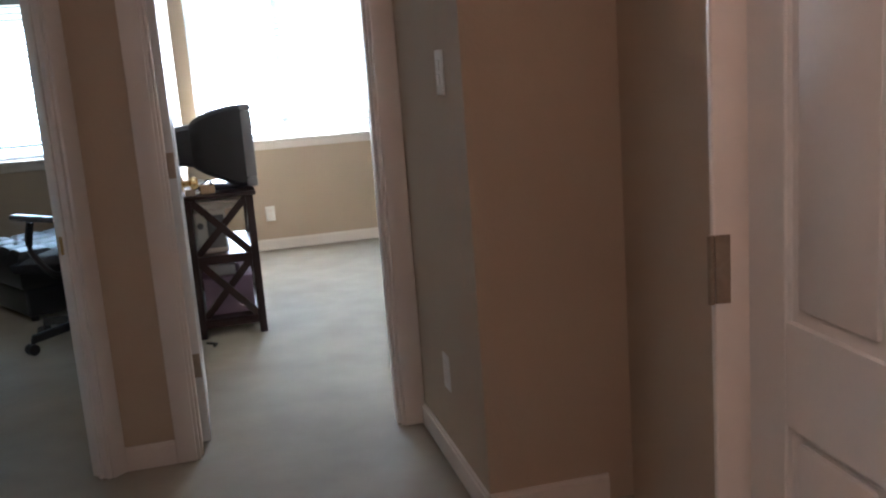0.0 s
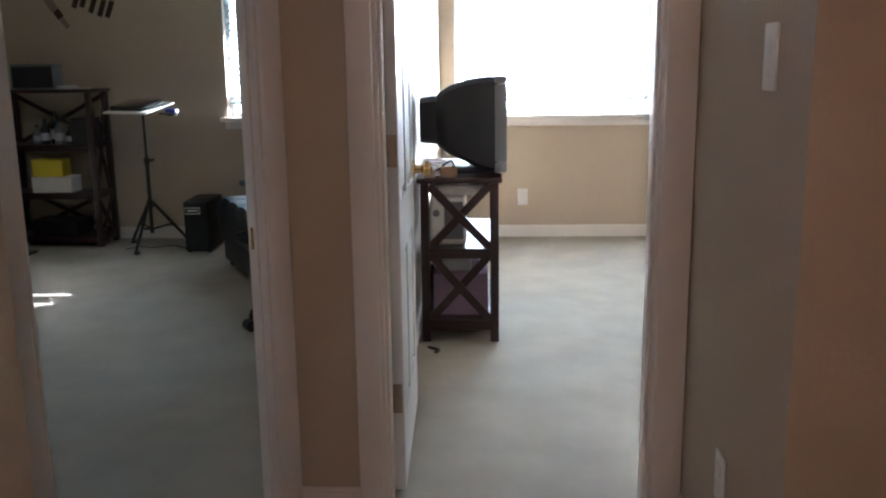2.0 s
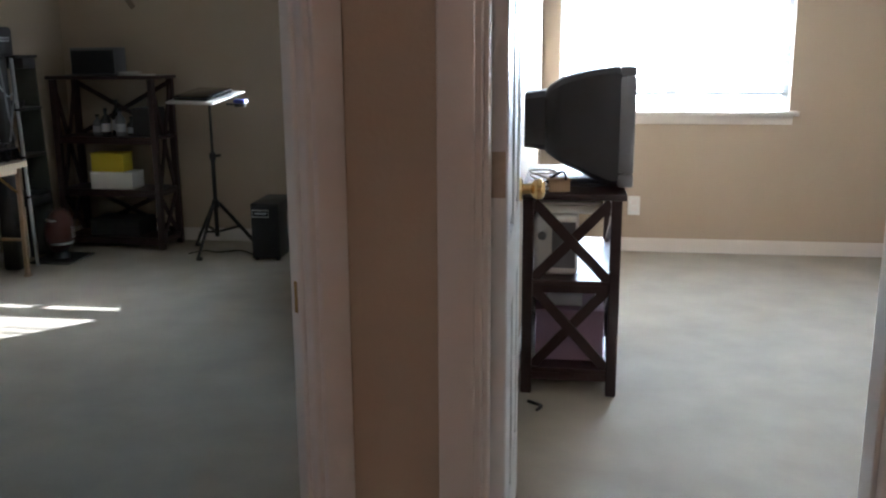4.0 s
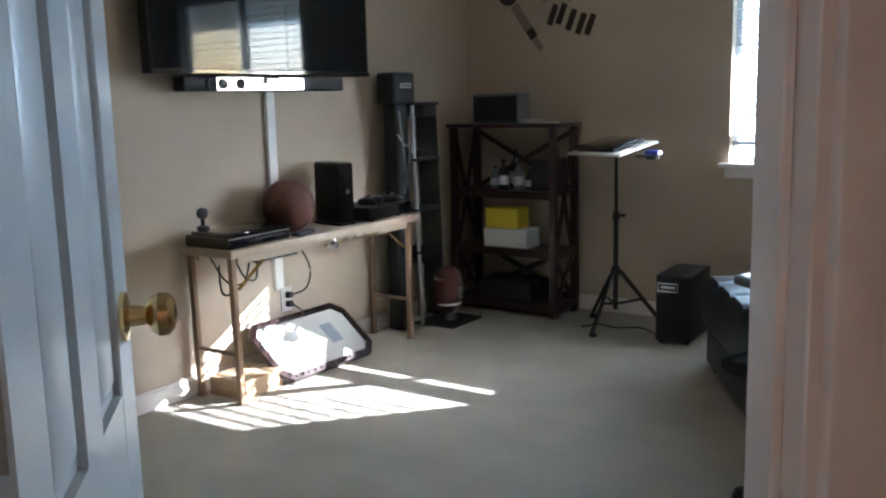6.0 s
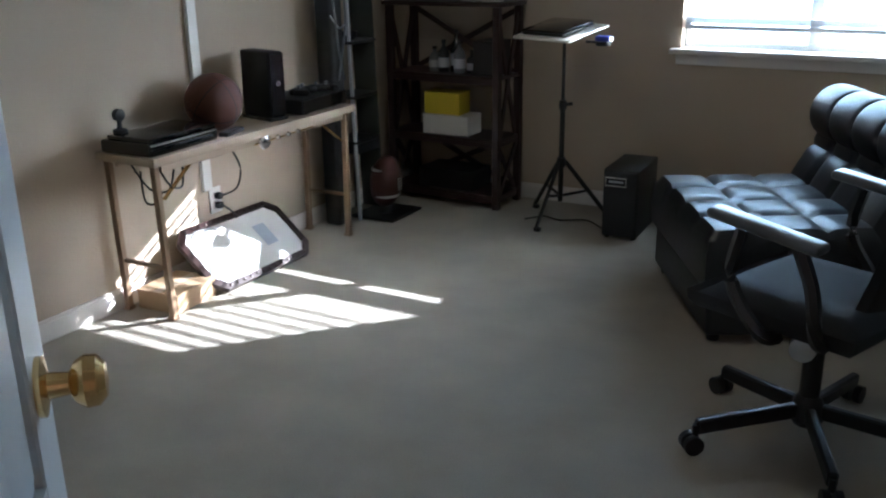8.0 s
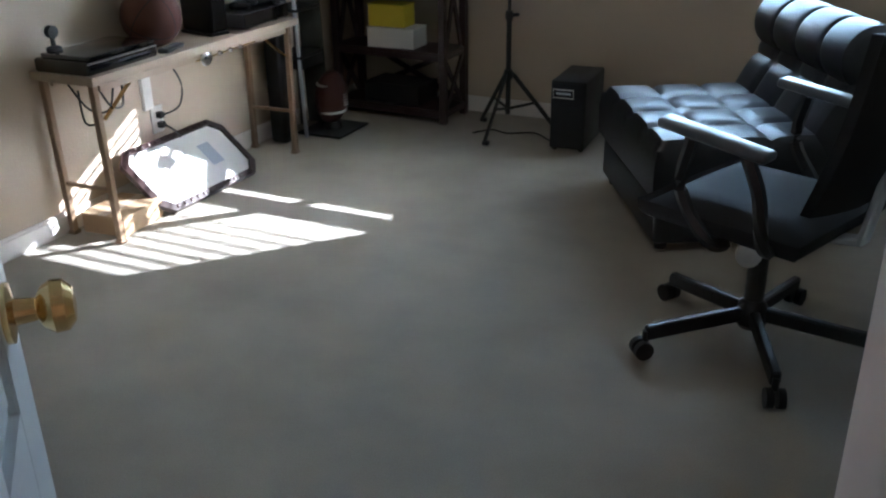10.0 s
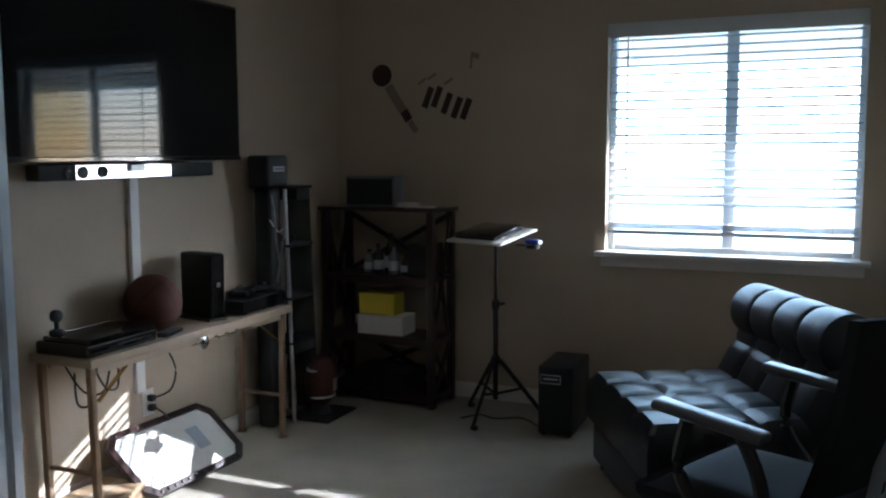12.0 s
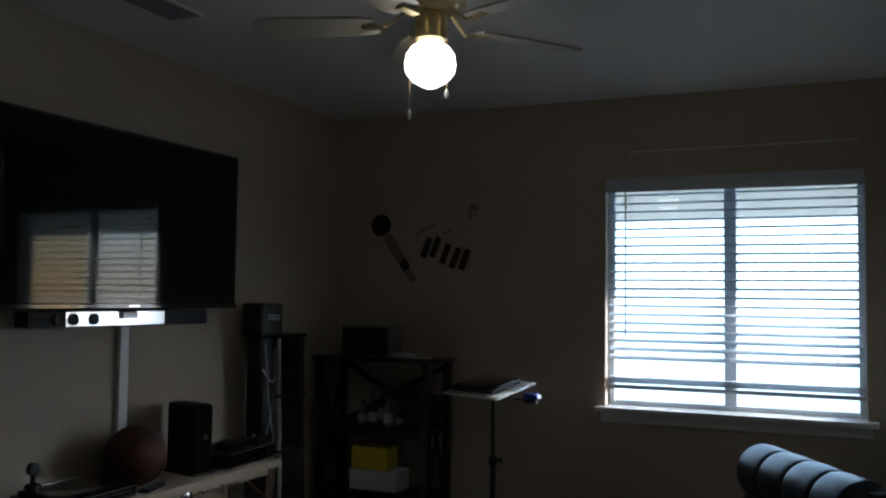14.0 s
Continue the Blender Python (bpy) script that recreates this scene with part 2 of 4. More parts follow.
structure("wall_alcove", box(B(), HE + T, 4.7, YA, YA + T, 0, H), WALL, "beige painted end wall of the hall alcove")
CD = Matrix.Translation((4.38, YA, 0)) @ Matrix.Rotation(math.atan2(-1.03, -0.31), 4, "Z")
structure("wall_alcove_side", box(B(), 0, 1.05, 0, T, 0, H, m=CD), WALL, "beige painted side wall beside the open door")
bm = B()
box(bm, 5.28, 5.4, -7.8, YH, 0, H)
box(bm, 5.28, 5.4, YH + T, 0, 0, H)
structure("wall_east", bm, WALL, "beige painted far wall")
structure("wall_south", box(B(), HW, 5.28, -7.8, -7.68, 0, H), WALL, "beige painted end wall of the hall")


def baseboard(name, a, b, side, label="white painted baseboard with a rounded top"):
    """A skirting board from a to b on the floor, thick to the given side (+1: left of the way from a to b)."""
    a, b = Vector((*a, 0)), Vector((*b, 0))
    d = b - a
    m = Matrix.Translation(a) @ Matrix.Rotation(math.atan2(d.y, d.x), 4, "Z")
    bm = B()
    y0, y1 = (0.001, 0.014) if side > 0 else (-0.014, -0.001)
    box(bm, 0, d.length, y0, y1, 0.001, 0.072, m=m)
    y0, y1 = (0.001, 0.009) if side > 0 else (-0.009, -0.001)
    box(bm, 0, d.length, y0, y1, 0.072, 0.084, m=m)
    return tagged(part(name, bm, TRIM, smooth=False), label, "baseboard", kind="structure")


baseboard("baseboard_1", (0.0, 0.0), (XP0, 0.0), -1)
baseboard("baseboard_2", (0.0, L0.y + 0.07), (0.0, -0.016), -1)
baseboard("baseboard_3", (XP1, 0.0), (5.28, 0.0), -1)
baseboard("baseboard_4", (XP0, YH + 0.2), (XP0, -0.016), 1)
baseboard("baseboard_5", (XP1, YH + 0.2), (XP1, -0.016), -1)
baseboard("baseboard_6", (2.884, YH), (DB0 - 0.064, YH), -1)
baseboard("baseboard_7", (HE, YA), (HE, YH - 0.02), 1)
baseboard("baseboard_8", (HE, YA), (4.30, YA), -1)
baseboard("baseboard_9", (L0.x, -5.12), (L0.x, L0.y - 0.06), -1)
baseboard("baseboard_10", (HW, -7.6), (HW, -5.12), -1)


# ---- door linings, casings and doors ----
def doorway(name, m, width, label, T=T, both=True):
    """Lining and hall-side casing of a doorway: local x from 0 to width, y from 0 (hall face) to T (room face)."""
    root = thing(name, label, "door frame", m, kind="structure")
    j = 0.016
    part("jamb", box(B(), -0.002, j, -0.004, T + 0.004, 0, DOOR_H, 0.002, 1), TRIM, root)
    part("jamb", box(B(), width - j, width + 0.002, -0.004, T + 0.004, 0, DOOR_H, 0.002, 1), TRIM, root)
    part("head_jamb", box(B(), -0.002, width + 0.002, -0.004, T + 0.004, DOOR_H, DOOR_H + 0.02, 0.002, 1), TRIM, root)
    for y0, y1, nm in ((-0.018, -0.0005, "casing"), (T + 0.0005, T + 0.018, "casing"))[:2 if both else 1]:
        for x0, x1 in ((-0.062, 0.004), (width - 0.004, width + 0.075 if both else width + ED - 0.002)):
            bm = B()
            box(bm, x0, x1, y0, y1, 0.001, DOOR_H + 0.06, 0.004, 2)
            part(nm, bm, TRIM, root)
        part("head_casing", box(B(), 0.004, width - 0.004, y0, y1, DOOR_H + 0.004, DOOR_H + 0.06, 0.004, 2), TRIM, root)
    part("stop", box(B(), j, j + 0.01, 0.022, T - 0.04, 0, DOOR_H, 0.002, 1), TRIM, root)
    part("stop", box(B(), width - j - 0.01, width - j, 0.022, T - 0.04, 0, DOOR_H, 0.002, 1), TRIM, root)
    return root


FRAME_A = DIAG @ Matrix.Translation((-ED - WA, 0, 0))
fa = doorway("door_frame_1", FRAME_A, WA, "white painted frame of the slanted doorway", TD, False)
part("strike_plate", box(B(), WA - 0.0185, WA - 0.015, 0.034, 0.062, 0.77, 0.83, 0.001, 1), BRASS, fa, "small brass strike plate")
fb = doorway("door_frame_2", Matrix.Translation((DB0, YH, 0)), DB1 - DB0, "white painted frame of the second doorway")


def panel_door(name, m, width, label, knob_z=0.885, hinge_z=1.015):
    """A six-panel door: hinge edge at local x = 0, thickness along y from 0 to 0.035."""
    root = thing(name, label, "door", m)
    h, t = 2.0, 0.035
    part("core", box(B(), 0.004, width - 0.004, 0.011, t - 0.011, 0.014, h - 0.004), DOORW, root)
    s = 0.105
    mid = width / 2
    rows = ((0.014, 0.22), (0.70, 0.86), (1.58, 1.68), (h - 0.13, h))
    bm = B()
    for x0, x1 in ((0, s), (width - s, width)):
        box(bm, x0, x1, 0, t, 0.012, h, 0.003, 1)
    part("stiles", bm, DOORW, root)
    bm = B()
    for z0, z1 in rows:
        box(bm, s, width - s, 0.0003, t - 0.0003, z0, z1)
    part("rails", bm, DOORW, root, smooth=False)
    bm = B()
    for (_, a), (b, _) in zip(rows, rows[1:]):
        box(bm, mid - 0.045, mid + 0.045, 0.0003, t - 0.0003, a, b)
    part("mullion", bm, DOORW, root, smooth=False)
    for x0, x1 in ((s, mid - 0.045), (mid + 0.045, width - s)):
        for (_, a), (b, _) in zip(rows, rows[1:]):
            bm = B()
            box(bm, x0 + 0.022, x1 - 0.022, 0.004, t - 0.004, a + 0.022, b - 0.022, 0.006, 2)
            part("panel", bm, DOORW, root)
    for z in (0.30, hinge_z, 1.80):
        bm = B()
        rod(bm, (-0.006, t + 0.004, z - 0.045), (-0.006, t + 0.004, z + 0.045), 0.006, n=10)
        box(bm, -0.0025, 0.0, 0.004, t, z - 0.044, z + 0.044, 0.0008, 1)
        hg = part("hinge", bm, NICKEL, root, "aged metal butt hinge")
    for side in (-1, 1):
        bm = B()
        y = 0 if side < 0 else t
        q = Matrix.Rotation(radians(90 if side < 0 else -90), 4, "X")
        turned(bm, [(0.032, 0), (0.032, 0.006), (0.014, 0.010), (0.012, 0.030), (0.022, 0.036), (0.028, 0.046), (0.027, 0.058), (0.018, 0.066), (0.001, 0.068)], (width - 0.06, y, knob_z), 20, q)
        part("knob", bm, BRASS, root, "polished brass knob")
    part("latch_plate", box(B(), width - 0.001, width + 0.0015, 0.006, t - 0.006, knob_z - 0.03, knob_z + 0.03), BRASS, root)
    return root


HA = C0 - U * (ED + WA - 0.016) + N * (TD + 0.004) + Vector((0.015, 0.013, 0))
panel_door("door_1", Matrix.Translation(HA) @ Matrix.Rotation(radians(135), 4, "Z"), WA - 0.035, "open white six-panel door with a brass knob", 0.95, 1.0)
panel_door("door_2", Matrix.Translation((DB0 + 0.053, YH + T + 0.006, 0)) @ Matrix.Rotation(radians(91.5), 4, "Z"), DB1 - DB0 - 0.03, "open white six-panel door beside the monitor stand")
d3 = panel_door("door_3", Matrix.Translation((4.094, -5.900, 0)) @ Matrix.Rotation(radians(-93), 4, "Z"), 0.74, "open white six-panel door in the hall")
part("jamb_strip", box(B(), 1.052, 1.075, -0.016, T + 0.016, 0, 2.05, 0.003, 1, CD), TRIM)
bm = B()
box(bm, 1.0752, 1.0775, -0.014, 0.010, 0.86, 0.972, 0.0008, 1, CD)
rod(bm, CD @ Vector((1.079, -0.021, 0.86)), CD @ Vector((1.079, -0.021, 0.972)), 0.006, n=10)
part("hinge", bm, NICKEL, bpy.data.objects["jamb_strip"], "aged metal butt hinge")
tagged(bpy.data.objects["jamb_strip"], "white painted casing beside the open hall door", "door frame", kind="structure")
# jamb leaves of the hinges
for fr, x, zs, t1 in ((fa, 0.016, (0.30, 1.015), TD), (fb, 0.016, (0.30, 1.015), T)):
    for z in zs:
        part("hinge_leaf", box(B(), x, x + 0.0025, t1 - 0.034, t1 + 0.003, z - 0.045, z + 0.045, 0.0008, 1), NICKEL, fr, "aged metal hinge leaf")


# ---- windows and blinds ----
def window(name, x0, x1, z0, z1, label):
    root = thing(name, label, "window", Matrix.Translation((0, 0, 0)), kind="structure")
    w = 0.034
    yf0, yf1 = 0.066, 0.100
    bm = B()
    box(bm, x0, x0 + w, yf0, yf1, z0, z1, 0.004, 1)
    box(bm, x1 - w, x1, yf0, yf1, z0, z1, 0.004, 1)
    box(bm, x0 + w, x1 - w, yf0, yf1, z0, z0 + w, 0.004, 1)
    box(bm, x0 + w, x1 - w, yf0, yf1, z1 - w, z1, 0.004, 1)
    part("window_frame", bm, VINYL, root)
    xm = (x0 + x1) / 2
    part("meeting_stile", box(B(), xm - 0.03, xm + 0.03, yf0 - 0.002, yf1 - 0.002, z0 + w, z1 - w, 0.004, 1), VINYL, root)
    for a, b in ((x0 + w, xm - 0.03), (xm + 0.03, x1 - w)):
        p = part("pane", box(B(), a, b, 0.082, 0.086, z0 + w, z1 - w), GLASS, root)
        p.visible_shadow = False
    part("window_sill", box(B(), x0 - 0.045, x1 + 0.045, -0.06, -0.0005, z0 - 0.022, z0 + 0.004, 0.005, 2), TRIM, root, "white painted projecting sill")
    part("window_sill", box(B(), x0 + 0.001, x1 - 0.001, 0.0, 0.065, z0 + 0.0005, z0 + 0.006), TRIM, root)
    part("apron", box(B(), x0 - 0.02, x1 + 0.02, -0.016, -0.0005, z0 - 0.075, z0 - 0.022, 0.004, 2), TRIM, root)
    return root


window("window_1", *WIN_A, "white sliding window with two panes in a deep recess")
window("window_2", *WIN_B, "white sliding window in the second room")


def blind(name, x0, x1, z0, z1, tilt, label):
    root = thing(name, label, "window blind", Matrix.Translation(((x0 + x1) / 2, 0.035, z0)))
    w, h = x1 - x0 - 0.016, z1 - z0
    part("headrail", box(B(), -w / 2, w / 2, -0.028, 0.028, h - 0.05, h - 0.004, 0.003, 1), SLAT, root)
    part("valance", box(B(), -w / 2 - 0.004, w / 2 + 0.004, -0.05, -0.04, h - 0.075, h - 0.002, 0.004, 2), SLAT, root)
    pitch = 0.0435
    n = int((h - 0.255) / pitch)
    bm = B()
    rows = []
    for i in range(7):
        u = (i / 6 - 0.5) * 0.05
        c = 0.0035 * (1 - (2 * i / 6 - 1) ** 2)
        rows.append((u, c))
    vs = [[bm.verts.new((x, u, c + dz)) for u, c in rows] for dz in (0, -0.0026) for x in (-w / 2 + 0.004, w / 2 - 0.004)]
    for a, b in ((0, 1), (2, 3)):
        for k in range(6):
            bm.faces.new((vs[a][k], vs[a][k + 1], vs[b][k + 1], vs[b][k]))
    for k in range(6):
        bm.faces.new((vs[0][k], vs[2][k], vs[2][k + 1], vs[0][k + 1]))
        bm.faces.new((vs[1][k], vs[1][k + 1], vs[3][k + 1], vs[3][k]))
    bm.faces.new((vs[0][0], vs[1][0], vs[3][0], vs[2][0]))
    bm.faces.new((vs[0][6], vs[2][6], vs[3][6], vs[1][6]))
    first = part("slat", bm, SLAT, root)
    rnd = random.Random(len(name) + int(x0 * 100))
    for i in range(n):
        z = h - 0.085 - pitch * i
        m = Matrix.Translation((0, 0, z)) @ Euler((radians(tilt + 4 - 15 * min(max((z - 0.15) / 0.35, 0), 1) + rnd.uniform(-1.5, 1.5)), rnd.uniform(-0.0015, 0.0015), 0)).to_matrix().to_4x4()
        ob = first if i == 0 else new("slat", first.data)
        ob.parent = root
        ob.matrix_basis = m
    zb = 0.100
    for k in range(4):
        ob = new("slat", first.data)
        ob.parent = root
        ob.matrix_basis = Matrix.Translation((0, 0, 0.120 + k * 0.009))
    part("bottom_rail", box(B(), -w / 2 + 0.002, w / 2 - 0.002, -0.026, 0.026, max(zb - 0.012, 0.012), max(zb + 0.008, 0.03), 0.004, 2), SLAT, root)
    for f in (-0.38, 0.0, 0.38):
        for y in (-0.027, 0.027):
            bm = B()
            rod(bm, (f * w * 1.06, y, max(zb, 0.02)), (f * w * 1.06, y, h - 0.05), 0.0012, n=6)
            part("ladder_cord", bm, SLAT, root)
    bm = B()
    rod(bm, (-w / 2 + 0.10, -0.055, h * 0.30), (-w / 2 + 0.10, -0.055, h - 0.06), 0.004, n=8)
    part("tilt_wand", bm, SLAT, root)
    return root


blind("window_blind", WIN_A[0], WIN_A[1], WIN_A[2] + 0.006, WIN_A[3], 24, "white two-inch slatted blind, lowered and half open")
blind("window_blind", WIN_B[0], WIN_B[1], WIN_B[2] + 0.006, WIN_B[3], 20, "white slatted blind, lowered in a bright window")
# Thin rod stands in for a line of reflected sun above the blind.
bm = B()
rod(bm, (1.72, -0.012, 2.155), (2.78, -0.012, 2.160), 0.004, n=8)
light_line_rod = part("light_line_rod", bm, WHITEP)
tagged(light_line_rod, "thin white rod standing in for a line of light above the window", "curtain rail")

# ---- outdoors ----
structure("ground", box(B(), -60, 60, 0.2, 120, -0.5, -0.3), GRASSM, "dull green lawn outside the windows", "ground")
bm = B()
box(bm, -1.5, 6.5, 0.0, 0.78, -0.05, 0.03, m=pose(0, 0.16, 2.26, -27, 0, 0))
structure("roof_eave", bm, STUCCO, "pale roof eave above the windows", "roof")

# ---- television wall ----
def television():
    r = thing("television", "large black flat-screen television on the wall", "television", pose(0.0, -1.79, 1.693))
    part("cabinet", box(B(), 0.07, 0.125, -0.665, 0.665, -0.350, 0.350, 0.006, 2), BLACKP, r)
    part("bezel", box(B(), 0.1251, 0.132, -0.663, 0.663, -0.348, -0.331, 0.002, 1), GLOSSY, r)
    part("screen", box(B(), 0.1252, 0.129, -0.651, 0.651, -0.330, 0.336, 0.001, 1), SCREEN, r, "dark glass screen mirroring the window")
    part("wall_mount", box(B(), 0.001, 0.07, -0.2, 0.2, -0.18, 0.18, 0.004, 1), BLACKP, r)
    part("maker_mark", box(B(), 0.1321, 0.1335, -0.03, 0.03, -0.343, -0.336), CHROME, r)


television()


def soundbar():
    r = thing("soundbar", "long soundbar under the television, window reflection as silver middle", "soundbar", pose(0.0, -1.79, 1.305))
    part("body", box(B(), 0.035, 0.105, -0.49, 0.49, -0.03, 0.03, 0.008, 2), BLACKP, r)
    # Silver plate stands in for the window mirrored in the glossy black bar.
    part("reflection_plate", box(B(), 0.105, 0.110, -0.325, 0.205, -0.028, 0.028, 0.002, 1), CHROME, r, "silver plate standing in for the window reflection")
    for y in (-0.36, -0.29, -0.19):
        bm = B()
        turned(bm, [(0.022, 0), (0.022, 0.006), (0.017, 0.004), (0.005, 0.002)], (0.1105, y, 0), 20, Matrix.Rotation(radians(90), 4, "Y"))
        part("driver", bm, BLACKP, r)
    part("bracket", box(B(), 0.001, 0.035, -0.05, 0.05, -0.015, 0.015), BLACKP, r)
    part("sensor", box(B(), 0.1105, 0.125, -0.05, 0.03, 0.0, 0.026, 0.003, 1), SILVERP, r)


soundbar()
tagged(part("cable_raceway", box(B(), 0.0005, 0.022, -1.745, -1.690, 0.36, 1.274, 0.004, 1), WHITEP), "white plastic cable raceway on the wall", "cable cover")


def outlet(m, label="white plastic wall outlet plate"):
    r = thing("wall_outlet", label, "outlet", m)
    part("plate", box(B(), 0.0005, 0.006, -0.036, 0.036, -0.058, 0.058, 0.002, 2), WHITEP, r)
    for z in (-0.021, 0.021):
        part("socket", box(B(), 0.006, 0.0085, -0.017, 0.017, z - 0.015, z + 0.015, 0.003, 1), TRIM, r)
    return r


o = outlet(pose(0, -1.665, 0.305), "white wall outlet with black plugs")
part("plug", box(B(), 0.0085, 0.04, -0.014, 0.014, -0.035, -0.008, 0.004, 1), BLACKP, o)
part("plug", box(B(), 0.0085, 0.04, -0.014, 0.014, 0.008, 0.035, 0.004, 1), BLACKP, o)
outlet(Matrix.Translation((3.66, -0.0, 0.285)) @ Matrix.Rotation(radians(-90), 4, "Z"))
outlet(Matrix.Translation((HE, -4.43, 0.32)) @ Matrix.Rotation(radians(180), 4, "Z"), "white wall outlet low on the hall wall")
c = tube("power_cable", [(0.045, -1.665, 0.33), (0.09, -1.615, 0.36), (0.10, -1.595, 0.45), (0.09, -1.645, 0.55), (0.08, -1.725, 0.605)], 0.004, BLACKP)
tagged(c, "black power cord looping under the table", "cable")
c = tube("power_cable", [(0.045, -1.665, 0.285), (0.07, -1.635, 0.25), (0.05, -1.585, 0.20), (0.03, -1.555, 0.12), (0.03, -1.535, 0.012)], 0.004, BLACKP)
tagged(c, "black power cord hanging from the outlet", "cable")


def light_switch():
    r = thing("light_switch", "white double rocker switch plate on the hall wall", "switch", Matrix.Translation((HE, -4.625, 1.258)) @ Matrix.Rotation(radians(180), 4, "Z"))
    part("plate", box(B(), 0.0005, 0.007, -0.037, 0.037, -0.062, 0.062, 0.003, 2), WHITEP, r)
    part("rocker", box(B(), 0.007, 0.012, -0.014, 0.014, 0.003, 0.036, 0.003, 1), WHITEP, r)
    part("rocker", box(B(), 0.007, 0.012, -0.014, 0.014, -0.036, -0.003, 0.003, 1), WHITEP, r)


light_switch()


# ---- narrow table and what stands on it ----
TX0, TX1, TY0, TY1, TZ = 0.012, 0.315, -2.285, -1.0, 0.648


def console_table():
    r = thing("console_table", "narrow tan table with a pale top and thin legs", "table", pose(0, 0, 0))
    part("tabletop", box(B(), TX0, TX1, TY0, TY1, TZ - 0.034, TZ, 0.005, 2), TANWOOD, r)
    part("apron", box(B(), TX1 - 0.045, TX1 - 0.03, TY0 + 0.06, TY1 - 0.06, TZ - 0.065, TZ - 0.034), TANWOOD, r)
    part("apron", box(B(), TX0 + 0.03, TX0 + 0.045, TY0 + 0.06, TY1 - 0.06, TZ - 0.065, TZ - 0.034), TANWOOD, r)
    for y in (TY0 + 0.035, TY1 + -0.035):
        s = 1 if y < -1.6 else -1
        for x in (TX0 + 0.025, TX1 - 0.04):
            bm = B()
            bar(bm, (x, y, TZ - 0.035), (x, y - s * 0.0 + s * 0.012, 0.0), 0.026, 0.026, 0.003)
            part("leg", bm, TANLEG, r)
            part("foot", box(B(), x - 0.018, x + 0.018, y + s * 0.012 - 0.018, y + s * 0.012 + 0.018, 0.0, 0.014, 0.004, 1), TANLEG, r)
        bm = B()
        bar(bm, (TX0 + 0.03, y + s * 0.01, 0.21), (TX1 - 0.045, y + s * 0.01, 0.21), 0.014, 0.014)
        part("stretcher", bm, TANLEG, r)
        bm = B()
        bar(bm, (TX1 - 0.04, y + s * 0.03, TZ - 0.17), (TX1 - 0.04, y + s * 0.20, TZ - 0.05), 0.014, 0.006)
        part("folding_brace", bm, BRASS, r, "thin brass-coloured folding brace")
    for y in (-1.65, -1.56, -1.49, -1.42):
        bm = B()
        turned(bm, [(0.020, 0), (0.036, 0.010), (0.033, 0.016), (0.014, 0.026)] if y == -1.65 else [(0.008, 0), (0.012, 0.01), (0.006, 0.02)], (TX1 - 0.028, y, TZ - 0.055), 16, Matrix.Rotation(radians(90), 4, "Y"))
        part("latch", bm, CHROME, r, "round metal latch under the edge")
    bm = B()
    rod(bm, (TX1 - 0.035, -1.70, TZ - 0.062), (TX1 - 0.035, -1.30, TZ - 0.058), 0.006)
    part("rail", bm, BRASS, r)


console_table()


def game_console():
    r = thing("game_console", "glossy black game console lying on the table", "game console", pose(0.168, -2.085, TZ, 0, 0, 2))
    part("body", box(B(), -0.125, 0.125, -0.20, 0.17, 0.0, 0.052, 0.012, 3), GLOSSY, r)
    part("lid", box(B(), -0.10, 0.122, -0.19, 0.165, 0.052, 0.066, 0.012, 3), GLOSSY, r)
    part("trim_strip", box(B(), 0.1225, 0.1265, -0.195, 0.165, 0.040, 0.046), CHROME, r)
    part("disc_slot", box(B(), 0.1255, 0.1275, -0.05, 0.13, 0.024, 0.030), BLACKP, r)


game_console()


def camera_sensor():
    r = thing("camera_sensor", "small black camera on a stubby stand", "camera", pose(0.085, -2.215, TZ + 0.066))
    part("base", turned(B(), [(0.028, 0), (0.026, 0.012), (0.010, 0.018)]), BLACKP, r)
    part("stem", rod(B(), (0, 0, 0.018), (0, 0, 0.045), 0.009), BLACKP, r)
    part("head", turned(B(), [(0.018, -0.014), (0.023, -0.01), (0.023, 0.01), (0.014, 0.014)], (0, 0, 0.066), 18, Matrix.Rotation(radians(90), 4, "Y")), BLACKP, r)


camera_sensor()


def basketball():
    bm = B()
    bmesh.ops.create_uvsphere(bm, u_segments=40, v_segments=24, radius=0.118)
    r = part("basketball", bm, RUBBER)
    r.matrix_world = pose(0.150, -1.775, TZ + 0.118, 20, 35, 10)
    tagged(r, "brown pebbled rubber basketball on the table", "ball")
    for k, e in enumerate(((0, 0, 0), (90, 0, 0), (90, 0, 90))):
        ring = B()
        pts = 40
        rings = []
        q = Euler([radians(v) for v in e]).to_matrix()
        for i in range(pts):
            a = 2 * math.pi * i / pts
            rings.append([ring.verts.new(q @ Vector(((0.1178 + dr) * math.cos(a), (0.1178 + dr) * math.sin(a), dz))) for dr, dz in ((0, -0.0025), (0.0009, 0), (0, 0.0025))])
        for i in range(pts):
            a, b = rings[i], rings[(i + 1) % pts]
            for j in range(2):
                ring.faces.new((a[j], b[j], b[j + 1], a[j + 1]))
        part("seam", ring, BLACKP, r)


basketball()


